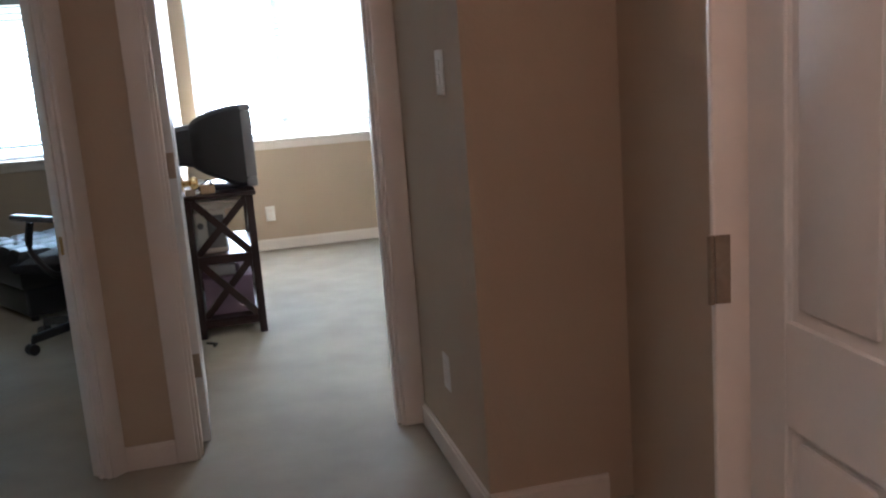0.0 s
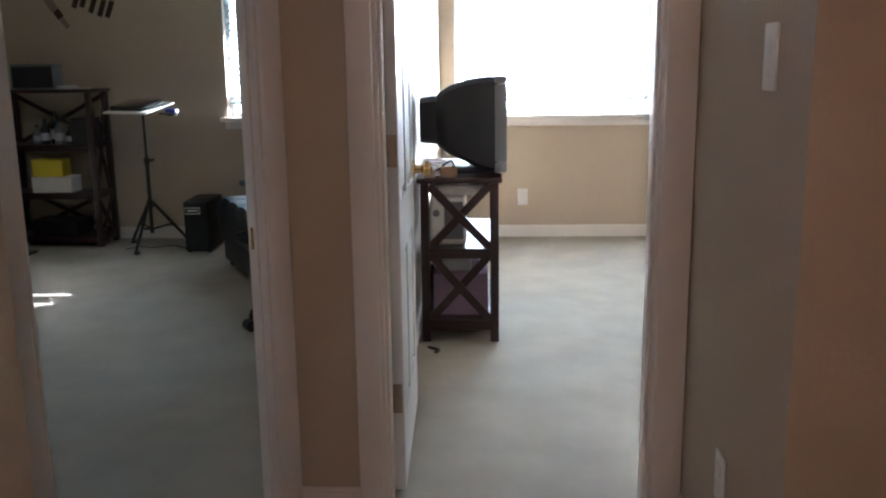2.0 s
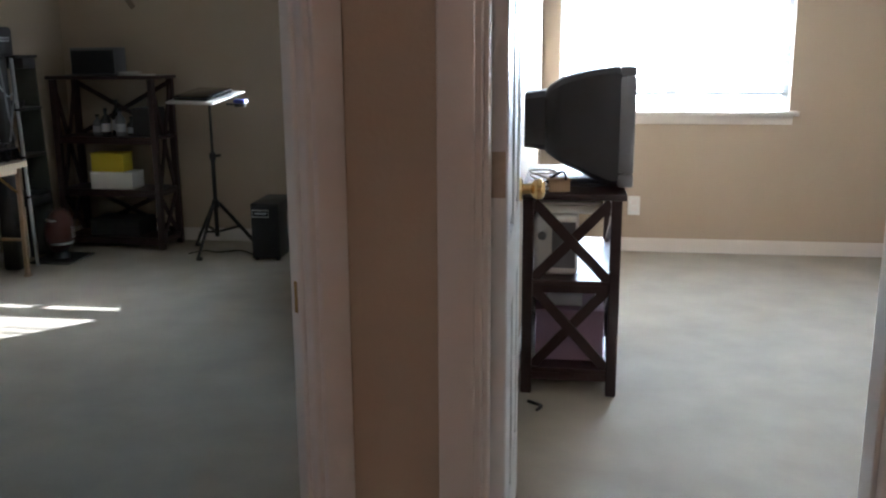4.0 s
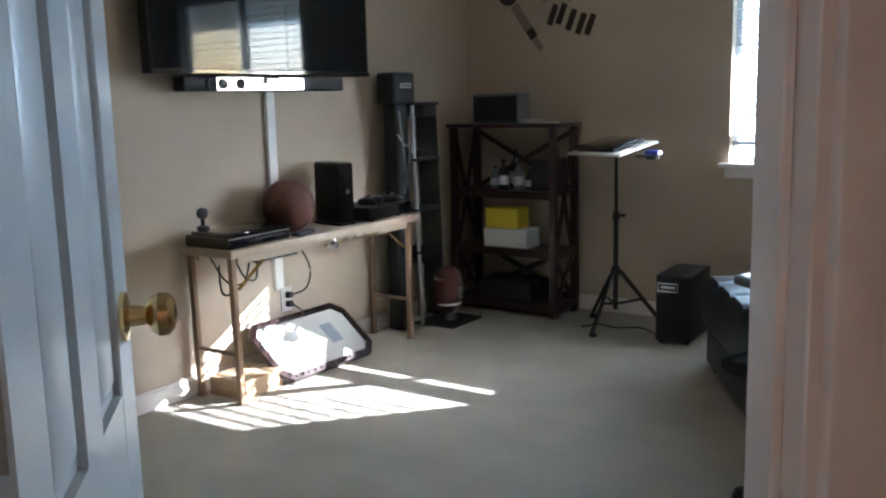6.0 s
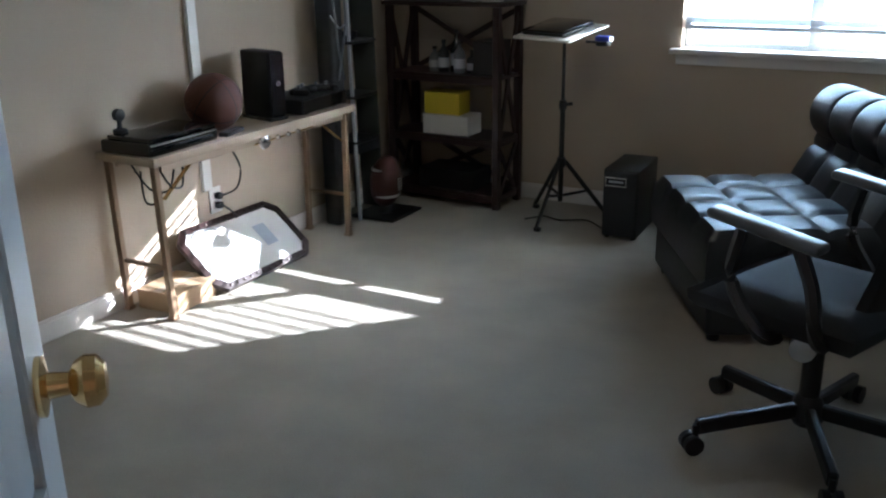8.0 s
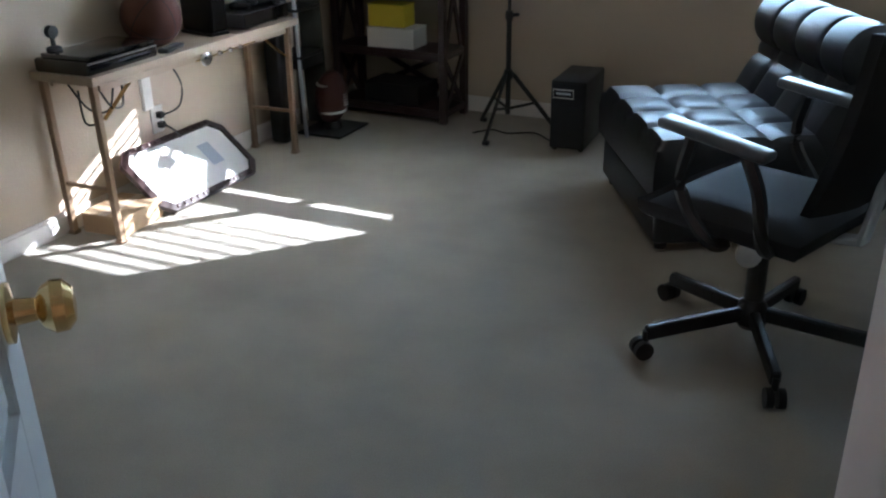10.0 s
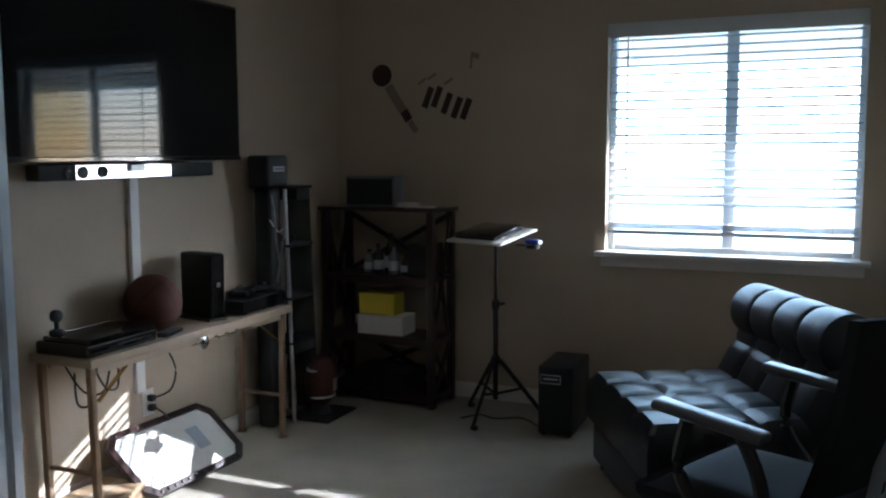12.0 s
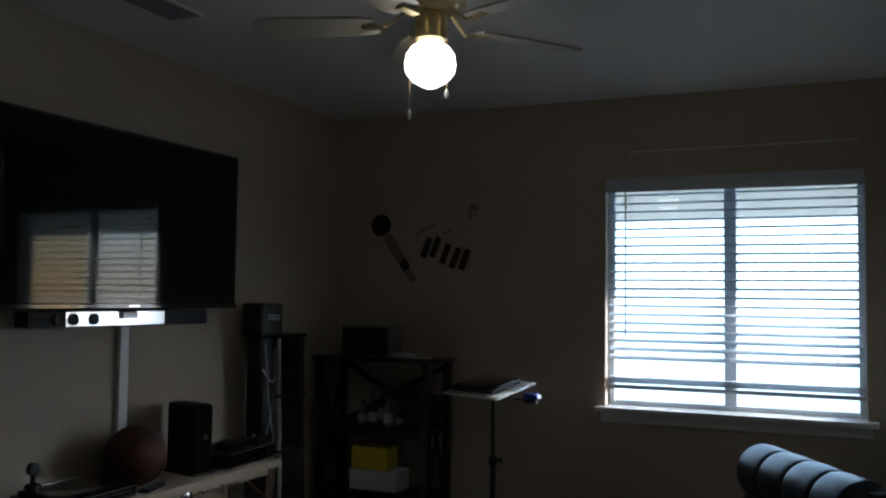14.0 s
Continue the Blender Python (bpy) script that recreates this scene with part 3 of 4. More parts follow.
def tower_console():
    r = thing("game_console", "upright black game console standing on its side", "game console", pose(0.155, -1.465, TZ, 0, 0, -12))
    part("body", box(B(), -0.10, 0.10, -0.04, 0.04, 0.012, 0.295, 0.012, 3), BLACKP, r)
    part("front", box(B(), 0.100, 0.104, -0.036, 0.036, 0.02, 0.288, 0.003, 1), GLOSSY, r)
    part("stand", box(B(), -0.10, 0.10, -0.05, 0.05, 0.0, 0.012, 0.003, 1), BLACKP, r)
    part("logo_disc", turned(B(), [(0.012, 0), (0.012, 0.003)], (0.104, 0, 0.16), 16, Matrix.Rotation(radians(90), 4, "Y")), CHROME, r)


tower_console()


def receiver():
    r = thing("media_receiver", "flat black media receiver on the table", "receiver", pose(0.165, -1.20, TZ, 0, 0, 3))
    part("body", box(B(), -0.12, 0.12, -0.185, 0.185, 0.008, 0.072, 0.006, 2), BLACKP, r)
    part("front_panel", box(B(), 0.120, 0.124, -0.18, 0.18, 0.012, 0.068, 0.002, 1), GLOSSY, r)
    for y in (-0.12, 0.11):
        for x in (-0.09, 0.09):
            part("foot", turned(B(), [(0.012, 0), (0.012, 0.008)], (x, y, 0)), BLACKP, r)


receiver()


def gamepad(m):
    r = thing("game_controller", "black game controller lying on the receiver"  , "controller", m)
    part("body", box(B(), -0.03, 0.03, -0.055, 0.055, 0.0, 0.03, 0.013, 3), BLACKP, r)
    for y in (-0.058, 0.058):
        part("grip", box(B(), 0.0, 0.07, y - 0.018, y + 0.018, 0.002, 0.030, 0.012, 3), BLACKP, r)
    for y in (-0.024, 0.024):
        part("thumbstick", turned(B(), [(0.006, 0), (0.006, 0.01), (0.01, 0.013), (0.009, 0.016)], (0.012, y, 0.03), 14), GREYP, r)


gamepad(pose(0.17, -1.24, TZ + 0.072, 0, 0, 20))
gamepad(pose(0.20, -1.11, TZ + 0.072, 0, 0, -40))
r = thing("remote_control", "small black remote control on the table", "remote", pose(0.255, -1.80, TZ, 0, 0, 15))
part("body", box(B(), -0.022, 0.022, -0.075, 0.075, 0, 0.017, 0.005, 2), BLACKP, r)
for k in range(5):
    part("button", box(B(), -0.012, 0.012, -0.06 + k * 0.024, -0.048 + k * 0.024, 0.017, 0.0195), GREYP, r)

# ---- under and beside the table ----


def power_strip():
    r = thing("power_strip", "black power strip fixed under the table top", "power strip", pose(0.17, -1.90, TZ - 0.085))
    part("body", box(B(), -0.022, 0.022, -0.13, 0.13, -0.012, 0.020, 0.005, 2), BLACKP, r)
    for k in range(4):
        part("socket", box(B(), 0.022, 0.025, -0.10 + k * 0.055, -0.068 + k * 0.055, -0.006, 0.014), GREYP, r)
    part("clip", box(B(), -0.01, 0.01, -0.02, 0.02, 0.020, 0.0505), BLACKP, r)


power_strip()
for k, pts in enumerate(([(0.26, -2.215, 0.60), (0.27, -2.175, 0.52), (0.25, -2.095, 0.50), (0.20, -2.035, 0.57)], [(0.10, -2.205, 0.60), (0.15, -2.165, 0.49), (0.22, -2.135, 0.49), (0.20, -2.075, 0.58)], [(0.24, -2.235, 0.56), (0.22, -2.205, 0.46), (0.15, -2.195, 0.45), (0.12, -2.175, 0.56)])):
    c = tube("cable", pts, 0.004, BLACKP)
    tagged(c, "black cable coiled at the table leg", "cable")


def framed_tray():
    """A framed tray lying on its long edge against the box and the wall."""
    m = Matrix.Translation((0.285, -1.665, 0.012)) @ Matrix.Rotation(radians(-1), 4, "Z") @ Matrix.Rotation(radians(-50), 4, "Y")
    r = thing("framed_tray", "white tray in a dark beaded frame leaning on the floor", "tray", m)
    w, h, c, f = 0.32, 0.335, 0.055, 0.028

    def ring(w, h, c):
        return [(-w + c, 0), (w - c, 0), (w, c), (w, h - c), (w - c, h), (-w + c, h), (-w, h - c), (-w, c)]
    out, inn = ring(w, h, c), [(y, z + f) for y, z in ring(w - f, h - 2 * f, c * 0.8)]
    bm = B()
    lay = [[bm.verts.new((x, y, z)) for y, z in rr] for x, rr in ((0.012, out), (0.016, inn), (-0.008, inn), (-0.010, out))]
    for a, b in ((0, 1), (1, 2), (2, 3), (3, 0)):
        for k in range(8):
            bm.faces.new((lay[a][k], lay[a][(k + 1) % 8], lay[b][(k + 1) % 8], lay[b][k]))
    part("frame", bm, DARKWOOD, r)
    bm = B()
    f0 = [bm.verts.new((0.002, y, z)) for y, z in inn]
    f1 = [bm.verts.new((-0.004, y, z)) for y, z in inn]
    bm.faces.new(f0)
    bm.faces.new(list(reversed(f1)))
    for k in range(8):
        bm.faces.new((f0[k], f0[(k + 1) % 8], f1[(k + 1) % 8], f1[k]))
    part("panel", bm, TRAYW, r, "flat white tray panel")
    part("print", box(B(), 0.0022, 0.003, 0.10, 0.175, 0.12, 0.235, 0.0003, 1), TRAYB, r, "faded blue printed patch")
    for k in range(13):
        for z in (0.014, h - 0.014):
            part("bead", turned(B(), [(0.008, 0), (0.007, 0.004), (0.002, 0.006)], (0.014, -w + c + 0.02 + k * (2 * w - 2 * c - 0.04) / 12, z), 8, Matrix.Rotation(radians(90), 4, "Y")), DARKWOOD, r)


framed_tray()


def carton(name, m, size, material, label, flaps=True):
    r = thing(name, label, "box", m)
    x, y, z = size
    part("body", box(B(), -x / 2, x / 2, -y / 2, y / 2, 0, z, 0.003, 1), material, r)
    part("lid", box(B(), -x / 2 - 0.002, x / 2 + 0.002, -y / 2 - 0.002, y / 2 + 0.002, z, z + 0.006, 0.001, 1), material, r)
    if flaps:
        part("tape", box(B(), -0.02, 0.02, -y / 2 - 0.003, y / 2 + 0.003, z + 0.006, z + 0.0068), TANWOOD, r)
    return r


carton("cardboard_box", pose(0.150, -2.085, 0, 0, 0, 4), (0.20, 0.24, 0.075), CARDB, "low brown cardboard box under the table")


def instrument_case():
    """A black instrument case with a label plate, standing upright behind the table."""
    r = thing("instrument_case", "tall black instrument case against the wall", "case", pose(0.11, -0.895, 0.0))
    bm = B()
    box(bm, -0.05, 0.05, -0.052, 0.052, 0.0, 1.205, 0.02, 3)
    part("body", bm, BLACKP, r)
    part("head", box(B(), -0.055, 0.07, -0.09, 0.09, 1.205, 1.365, 0.018, 3), BLACKP, r)
    part("label_plate", box(B(), 0.070, 0.073, -0.045, 0.05, 1.285, 1.310, 0.001, 1), SILVERP, r)
    part("label_bar", box(B(), 0.0731, 0.0738, -0.038, 0.043, 1.292, 1.303), GREYP, r)
    for y in (-0.05, 0.05):
        tube("strap", [(0.06, y, 1.17), (0.07, y * 0.8, 1.02), (0.066, y * 0.3, 0.88), (0.062, -y * 0.5, 0.74)], 0.006, GREYP, r, "grey webbing strap")
    tube("strap", [(0.055, -0.06, 1.05), (0.075, -0.02, 0.99), (0.07, 0.03, 1.0), (0.06, 0.058, 0.95)], 0.004, SILVERP, r, "pale webbing strap")


instrument_case()


def media_tower():
    """A leaning rack: two dark posts, a smoky panel on one side and black shelves."""
    r = thing("media_tower", "tall narrow rack with a smoky side panel and black shelves", "rack", pose(0.10, -0.70, 0.0))
    bm = B()
    box(bm, -0.075, 0.06, 0.108, 0.116, 0.02, 1.20, 0.002, 1)
    for v in bm.verts:
        v.co.x += 0.035 * (1 - v.co.z / 1.2)
    part("side_panel", bm, SMOKE, r, "smoky grey side panel")
    for x, y in ((-0.075, -0.105), (-0.075, 0.10), (0.055, -0.105)):
        bm = B()
        bar(bm, (x + (0.03 if x > 0 else 0), y, 0.0), (x, y, 1.20), 0.016, 0.016, 0.002)
        part("post", bm, SILVERP if x > 0 else BLACKP, r)
    for z in (0.40, 0.63, 0.90, 1.195):
        part("shelf", box(B(), -0.085, 0.085, -0.115, 0.106, z, z + 0.016, 0.003, 1), BLACKP, r)
    part("top_bin", box(B(), -0.08, 0.07, -0.02, 0.106, 1.135, 1.195, 0.006, 2), BLACKP, r)
    part("lower_bin", box(B(), -0.08, 0.085, -0.10, 0.104, 0.345, 0.40, 0.008, 2), BLACKP, r)
    return r


media_tower()
r = thing("small_dish", "small black dish on the rack shelf", "dish", pose(0.12, -0.74, 0.916))
part("bowl", turned(B(), [(0.025, 0.0), (0.04, 0.02), (0.044, 0.04), (0.038, 0.038), (0.02, 0.012)]), BLACKP, r)


def football():
    r = thing("football", "dark red football upright on a black stand", "ball", pose(0.235, -0.625, 0.0))
    part("stand", box(B(), -0.13, 0.13, -0.15, 0.15, 0.0, 0.012, 0.004, 1), BLACKP, r)
    part("cup", turned(B(), [(0.05, 0.0), (0.045, 0.02), (0.035, 0.035)], (0, 0, 0.012)), BLACKP, r)
    prof = [(0.085 * math.cos(a) ** 0.9 if abs(a) < 1.56 else 0.001, 0.14 * math.sin(a)) for a in (math.pi * (k / 16 - 0.5) for k in range(17))]
    part("ball", turned(B(), prof, (0, 0, 0.175), 24, Matrix.Rotation(radians(8), 4, "Y")), FOOTBALL, r)
    for z, rad in ((0.105, 0.0735), (0.245, 0.0735)):
        part("stripe", turned(B(), [(rad - 0.004, 0), (rad + 0.002, 0.004), (rad + 0.002, 0.012), (rad - 0.004, 0.016)], (0.0, 0, z - 0.008), 24), PAPER, r, "white stripe")
    for k in range(5):
        part("lace", box(B(), 0.083, 0.090, -0.018, 0.018, 0.14 + k * 0.014, 0.144 + k * 0.014), PAPER, r)


football()


# ---- bookshelf ----
def cross_shelf(name, m, w, d, h, levels, label):
    """A dark shelf unit with X braces at both ends and at the back of its lowest bay. Local x is its width, y its depth (front at 0)."""
    r = thing(name, label, "shelf", m)
    p = 0.038
    part("top", box(B(), -0.015, w + 0.015, -0.012, d + 0.008, h - 0.022, h, 0.004, 2), DARKWOOD, r)
    for x in (0, w - p):
        for y in (0, d - p):
            part("post", box(B(), x, x + p, y, y + p, 0, h - 0.022, 0.003, 1), DARKWOOD, r)
    for z in levels:
        part("shelf", box(B(), 0.004, w - 0.004, 0.004, d - 0.004, z - 0.018, z, 0.002, 1), DARKWOOD, r)
        part("shelf_lip", box(B(), p, w - p, 0.006, 0.022, z - 0.045, z - 0.018), DARKWOOD, r)
    bays = list(zip((*levels, h - 0.02), (*levels[1:], h - 0.02)))
    zs = [levels[0], *([(levels[0] + h) / 2] if len(levels) == 2 else [levels[len(levels) // 2]]), h - 0.03]
    for x in (p / 2, w - p / 2):
        for a, b in zip(zs, zs[1:]):
            for s in (0, 1):
                bm = B()
                y0, y1 = (p, d - p) if s else (d - p, p)
                off = 0.006 if s else -0.006
                bar(bm, (x + off, y0, a), (x + off, y1, b - 0.03), 0.012, 0.028)
                part("brace", bm, DARKWOOD, r)
        for z in zs[:-1]:
            part("end_rail", box(B(), x - 0.012, x + 0.012, p, d - p, z - 0.04, z), DARKWOOD, r)
    if w > 0.45:
        for a, b in ((levels[0], levels[1]), (levels[-1], h - 0.03)):
            for s in (0, 1):
                bm = B()
                x0, x1 = (p, w - p) if s else (w - p, p)
                off = 0.005 if s else -0.005
                bar(bm, (x0, d - p / 2 + off, a), (x1, d - p / 2 + off, b - 0.02), 0.009, 0.028)
                part("brace", bm, DARKWOOD, r)
    return r


SH = Matrix.Translation((0.055, -0.300, 0)) @ Matrix.Rotation(radians(-3), 4, "Z")
cross_shelf("bookshelf", SH, 0.70, 0.275, 1.08, (0.075, 0.378, 0.708), "dark wooden bookshelf with X-braced ends")


def on_shelf(x, y, z, rz=0):
    return SH @ pose(x, y, z, 0, 0, rz)


r = thing("speaker_box", "dark grey boxy speaker on the bookshelf", "speaker", on_shelf(0.265, 0.15, 1.08, 3))
part("cabinet", box(B(), -0.15, 0.15, -0.07, 0.07, 0, 0.170, 0.008, 2), GREYP, r)
part("grille", box(B(), -0.14, 0.14, -0.076, -0.070, 0.012, 0.153, 0.004, 1), MESHC, r)
r = thing("paper_stack", "crumpled white papers on the bookshelf", "paper", on_shelf(0.48, 0.12, 1.08, -12))
rp = random.Random(3)
for k in range(4):
    part("sheet", box(B(), -0.05, 0.06, -0.04, 0.05, 0.0005 + k * 0.006, 0.004 + k * 0.006, 0.001, 1, pose(rp.uniform(-0.015, 0.015), rp.uniform(-0.015, 0.015), 0, 0, 0, rp.uniform(-25, 25))), PAPER, r)
r = thing("envelope", "flat white envelope on the bookshelf", "paper", on_shelf(0.61, 0.10, 1.08, 8))
part("sheet", box(B(), -0.05, 0.05, -0.03, 0.03, 0.0005, 0.008, 0.002, 1), PAPER, r)


def bottle(m, r0, h, material, label):
    r = thing("bottle", label, "bottle", m, group="bottles on the shelf")
    part("body", turned(B(), [(r0 * 0.92, 0), (r0, 0.006), (r0, h * 0.55), (r0 * 0.85, h * 0.66), (r0 * 0.36, h * 0.78), (r0 * 0.34, h * 0.9)]), material, r)
    part("cap", turned(B(), [(r0 * 0.42, h * 0.9), (r0 * 0.42, h), (r0 * 0.36, h * 1.01)]), BLACKP, r)
    part("label", turned(B(), [(r0 + 0.0006, h * 0.15), (r0 + 0.0006, h * 0.45)]), SILVERP, r)


for x, y, r0, h, mm in ((0.24, 0.12, 0.03, 0.13, GREYP), (0.31, 0.10, 0.030, 0.17, BLACKP), (0.365, 0.14, 0.032, 0.22, GLOSSY), (0.415, 0.09, 0.032, 0.17, GREYP), (0.48, 0.11, 0.028, 0.12, BLACKP)):
    bottle(on_shelf(x, y, 0.708), r0, h, mm, "dark bottle with a pale label on the shelf")
carton("shoe_box", on_shelf(0.585, 0.14, 0.708), (0.13, 0.18, 0.17), BLACKP, "black box on the upper shelf", False)
carton("white_box", on_shelf(0.355, 0.105, 0.378, 3), (0.28, 0.16, 0.100), PAPER, "flat white cardboard box on the shelf", False)
carton("yellow_box", on_shelf(0.325, 0.105, 0.4845, 3), (0.215, 0.13, 0.112), YELLOW, "bright yellow box stacked on a white box", False)
carton("dark_box", on_shelf(0.35, 0.14, 0.075, 0), (0.34, 0.22, 0.10), BLACKP, "flat black box on the lowest shelf", False)


# ---- tripod stand with a tray ----
def tripod_stand():
    r = thing("tripod_stand", "black tripod stand with a white tray top", "stand", pose(1.107, -0.33, 0))
    part("pole", rod(B(), (0, 0, 0.10), (0, 0, 0.60), 0.013), BLACKP, r)
    part("inner_pole", rod(B(), (0, 0, 0.60), (0, 0, 0.930), 0.009), BLACKP, r)
    part("collar", turned(B(), [(0.018, 0), (0.02, 0.02), (0.018, 0.045)], (0, 0, 0.575)), BLACKP, r)
    part("clamp_knob", rod(B(), (0.018, 0, 0.60), (0.05, 0, 0.605), 0.009), BLACKP, r)
    part("hub", turned(B(), [(0.02, 0), (0.026, 0.02), (0.02, 0.05)], (0, 0, 0.28)), BLACKP, r)
    for a in (-96, 24, 144):
        c, s = math.cos(radians(a)), math.sin(radians(a))
        bm = B()
        bar(bm, (0.02 * c, 0.02 * s, 0.31), (0.255 * c, 0.255 * s, 0.012), 0.012, 0.022, 0.003)
        leg = part("leg", bm, BLACKP, r)
        part("rubber_foot", box(B(), 0.242 * c - 0.014, 0.242 * c + 0.020, 0.242 * s - 0.014, 0.242 * s + 0.014, 0.0, 0.022, 0.006, 2), BLACKP, leg)
        bm = B()
        bar(bm, (0.012 * c, 0.012 * s, 0.13), (0.13 * c, 0.13 * s, 0.155), 0.006, 0.014)
        part("strut", bm, BLACKP, r)
    m = pose(0, 0, 0.945, 11, 0, -20)
    part("bracket", box(B(), -0.07, 0.07, -0.07, 0.07, -0.018, 0.0, 0.003, 1, m), BLACKP, r)
    part("tray", box(B(), -0.21, 0.155, -0.15, 0.15, 0.0005, 0.014, 0.004, 2, m), WHITEP, r, "flat white tray, tilted forward")
    return r


tripod_stand()
r = thing("laptop", "closed black laptop on the tray", "laptop", pose(1.107, -0.33, 0.945, 11, 0, -20) @ pose(-0.05, 0.0, 0.0142))
part("base", box(B(), -0.125, 0.14, -0.115, 0.115, 0.0005, 0.016, 0.005, 2), BLACKP, r)
part("lid", box(B(), -0.125, 0.14, -0.115, 0.115, 0.017, 0.027, 0.005, 2), GLOSSY, r)
r = thing("cup_holder", "black clip-on holder with a blue can at the tray", "holder", pose(1.285, -0.40, 0.899, 0, 0, -10))
part("arm", box(B(), -0.045, 0.03, -0.012, 0.012, 0.012, 0.024, 0.003, 1), BLACKP, r)
part("ring", turned(B(), [(0.034, 0), (0.036, 0.02), (0.03, 0.02), (0.028, 0.0)], (0.045, 0, 0.004)), BLACKP, r)
part("can", box(B(), 0.01, 0.085, -0.024, 0.024, 0.022, 0.05, 0.01, 2), BLUE, r, "shiny blue can lying on its side")
part("can_end", box(B(), 0.085, 0.089, -0.02, 0.02, 0.026, 0.046, 0.002, 1), CHROME, r)
c = tube("cable", [(0.95, -0.42, 0.006), (1.02, -0.33, 0.006), (1.12, -0.36, 0.006), (1.24, -0.30, 0.006), (1.36, -0.40, 0.006)], 0.004, BLACKP)
tagged(c, "thin black cable lying on the carpet", "cable")


def subwoofer():
    r = thing("subwoofer", "black box speaker with a chrome handle badge", "speaker", Matrix.Translation((1.400, -0.525, 0)) @ Matrix.Rotation(radians(2), 4, "Z"))
    part("cabinet", box(B(), 0, 0.172, 0, 0.35, 0.012, 0.345, 0.008, 2), BLACKP, r)
    part("grille", box(B(), 0.006, 0.166, -0.008, 0.0, 0.02, 0.337, 0.004, 1), MESHC, r)
    bm = B()
    for x0, x1, z0, z1 in ((0.012, 0.118, 0.262, 0.270), (0.012, 0.118, 0.302, 0.310), (0.012, 0.020, 0.270, 0.302), (0.110, 0.118, 0.270, 0.302)):
        box(bm, x0, x1, -0.016, -0.008, z0, z1, 0.002, 1)
    part("badge_frame", bm, CHROME, r, "bright chrome badge frame")
    part("badge_bar", box(B(), 0.03, 0.10, -0.012, -0.008, 0.282, 0.291), SILVERP, r)
    for x in (0.02, 0.150):
        for y in (0.03, 0.32):
            part("foot", turned(B(), [(0.012, 0), (0.012, 0.012)], (x, y, 0)), BLACKP, r)


subwoofer()


# ---- lounge seat ----
def cushion(bm, x0, x1, y0, y1, z0, z1, nx, ny, puff, m=None):
    """A tufted cushion: an upholstered slab with pillows pressed in by seams."""
    sx, sy = nx * 8, ny * 8
    top, made = [], []
    for i in range(sx + 1):
        row = []
        for j in range(sy + 1):
            u, v = i / sx, j / sy
            f = abs(math.sin(math.pi * u * nx)) ** 0.2 * abs(math.sin(math.pi * v * ny)) ** 0.2
            edge = min(u, 1 - u, v, 1 - v)
            z = z1 - puff + puff * f - (0.02 * max(0, 1 - edge / 0.05) ** 2)
            row.append(bm.verts.new((x0 + (x1 - x0) * u, y0 + (y1 - y0) * v, z)))
        top.append(row)
        made += row
    for i in range(sx):
        for j in range(sy):
            bm.faces.new((top[i][j], top[i + 1][j], top[i + 1][j + 1], top[i][j + 1]))
    rim = [top[i][0] for i in range(sx + 1)] + [top[sx][j] for j in range(1, sy + 1)] + [top[i][sy] for i in range(sx - 1, -1, -1)] + [top[0][j] for j in range(sy - 1, 0, -1)]
    prev = rim
    for z, o in ((z0 + (z1 - z0) * 0.6, 0.008), (z0 + 0.02, 0.006), (z0, -0.008)):
        ring = []
        cx, cy = (x0 + x1) / 2, (y0 + y1) / 2
        for v in rim:
            dx = o if v.co.x >= x1 - 1e-5 else (-o if v.co.x <= x0 + 1e-5 else 0)
            dy = o if v.co.y >= y1 - 1e-5 else (-o if v.co.y <= y0 + 1e-5 else 0)
            ring.append(bm.verts.new((v.co.x + dx, v.co.y + dy, z)))
        made += ring
        n = len(ring)
        for k in range(n):
            bm.faces.new((prev[k], prev[(k + 1) % n], ring[(k + 1) % n], ring[k]))
        prev = ring
    bm.faces.new(list(reversed(prev)))
    if m is not None:
        bmesh.ops.transform(bm, matrix=m, verts=made)
    return bm


LO = Matrix.Translation((2.135, -1.555, 0)) @ Matrix.Rotation(radians(29), 4, "Z")


def lounge_seat():
    r = thing("lounge_chair", "black tufted leather lounge seat with a low back", "chair", LO)
    part("base", box(B(), 0.015, 0.70, 0.01, 0.82, 0.03, 0.20, 0.02, 3), LEATHER, r)
    part("seat", cushion(B(), 0.0, 0.62, 0.0, 0.83, 0.20, 0.43, 3, 4, 0.020), LEATHER, r, "square-tufted seat cushion")
    bm = B()
    m = Matrix.Translation((0.56, 0.0, 0.36)) @ Matrix.Rotation(radians(-62), 4, "Y")
    cushion(bm, 0.02, 0.40, 0.0, 0.83, -0.19, 0.03, 2, 4, 0.020, m)
    part("backrest", bm, LEATHER, r, "tufted backrest leaning back")
    bm = B()
    turned(bm, [(0.118 * (0.90 + 0.10 * abs(math.sin(math.pi * 4 * k / 64)) ** 0.25) * min(1, 0.75 + 0.25 * min(k, 64 - k) / 2), 0.83 * k / 64) for k in range(65)], (0.735, 0.0, 0.685), 28, Matrix.Rotation(radians(-90), 4, "X"))
    part("back_roll", bm, LEATHER, r, "rounded padded top roll")
    for x in (0.06, 0.64):
        for y in (0.06, 0.76):
            part("foot", turned(B(), [(0.022, 0), (0.026, 0.03)], (x, y, 0)), BLACKP, r)


lounge_seat()


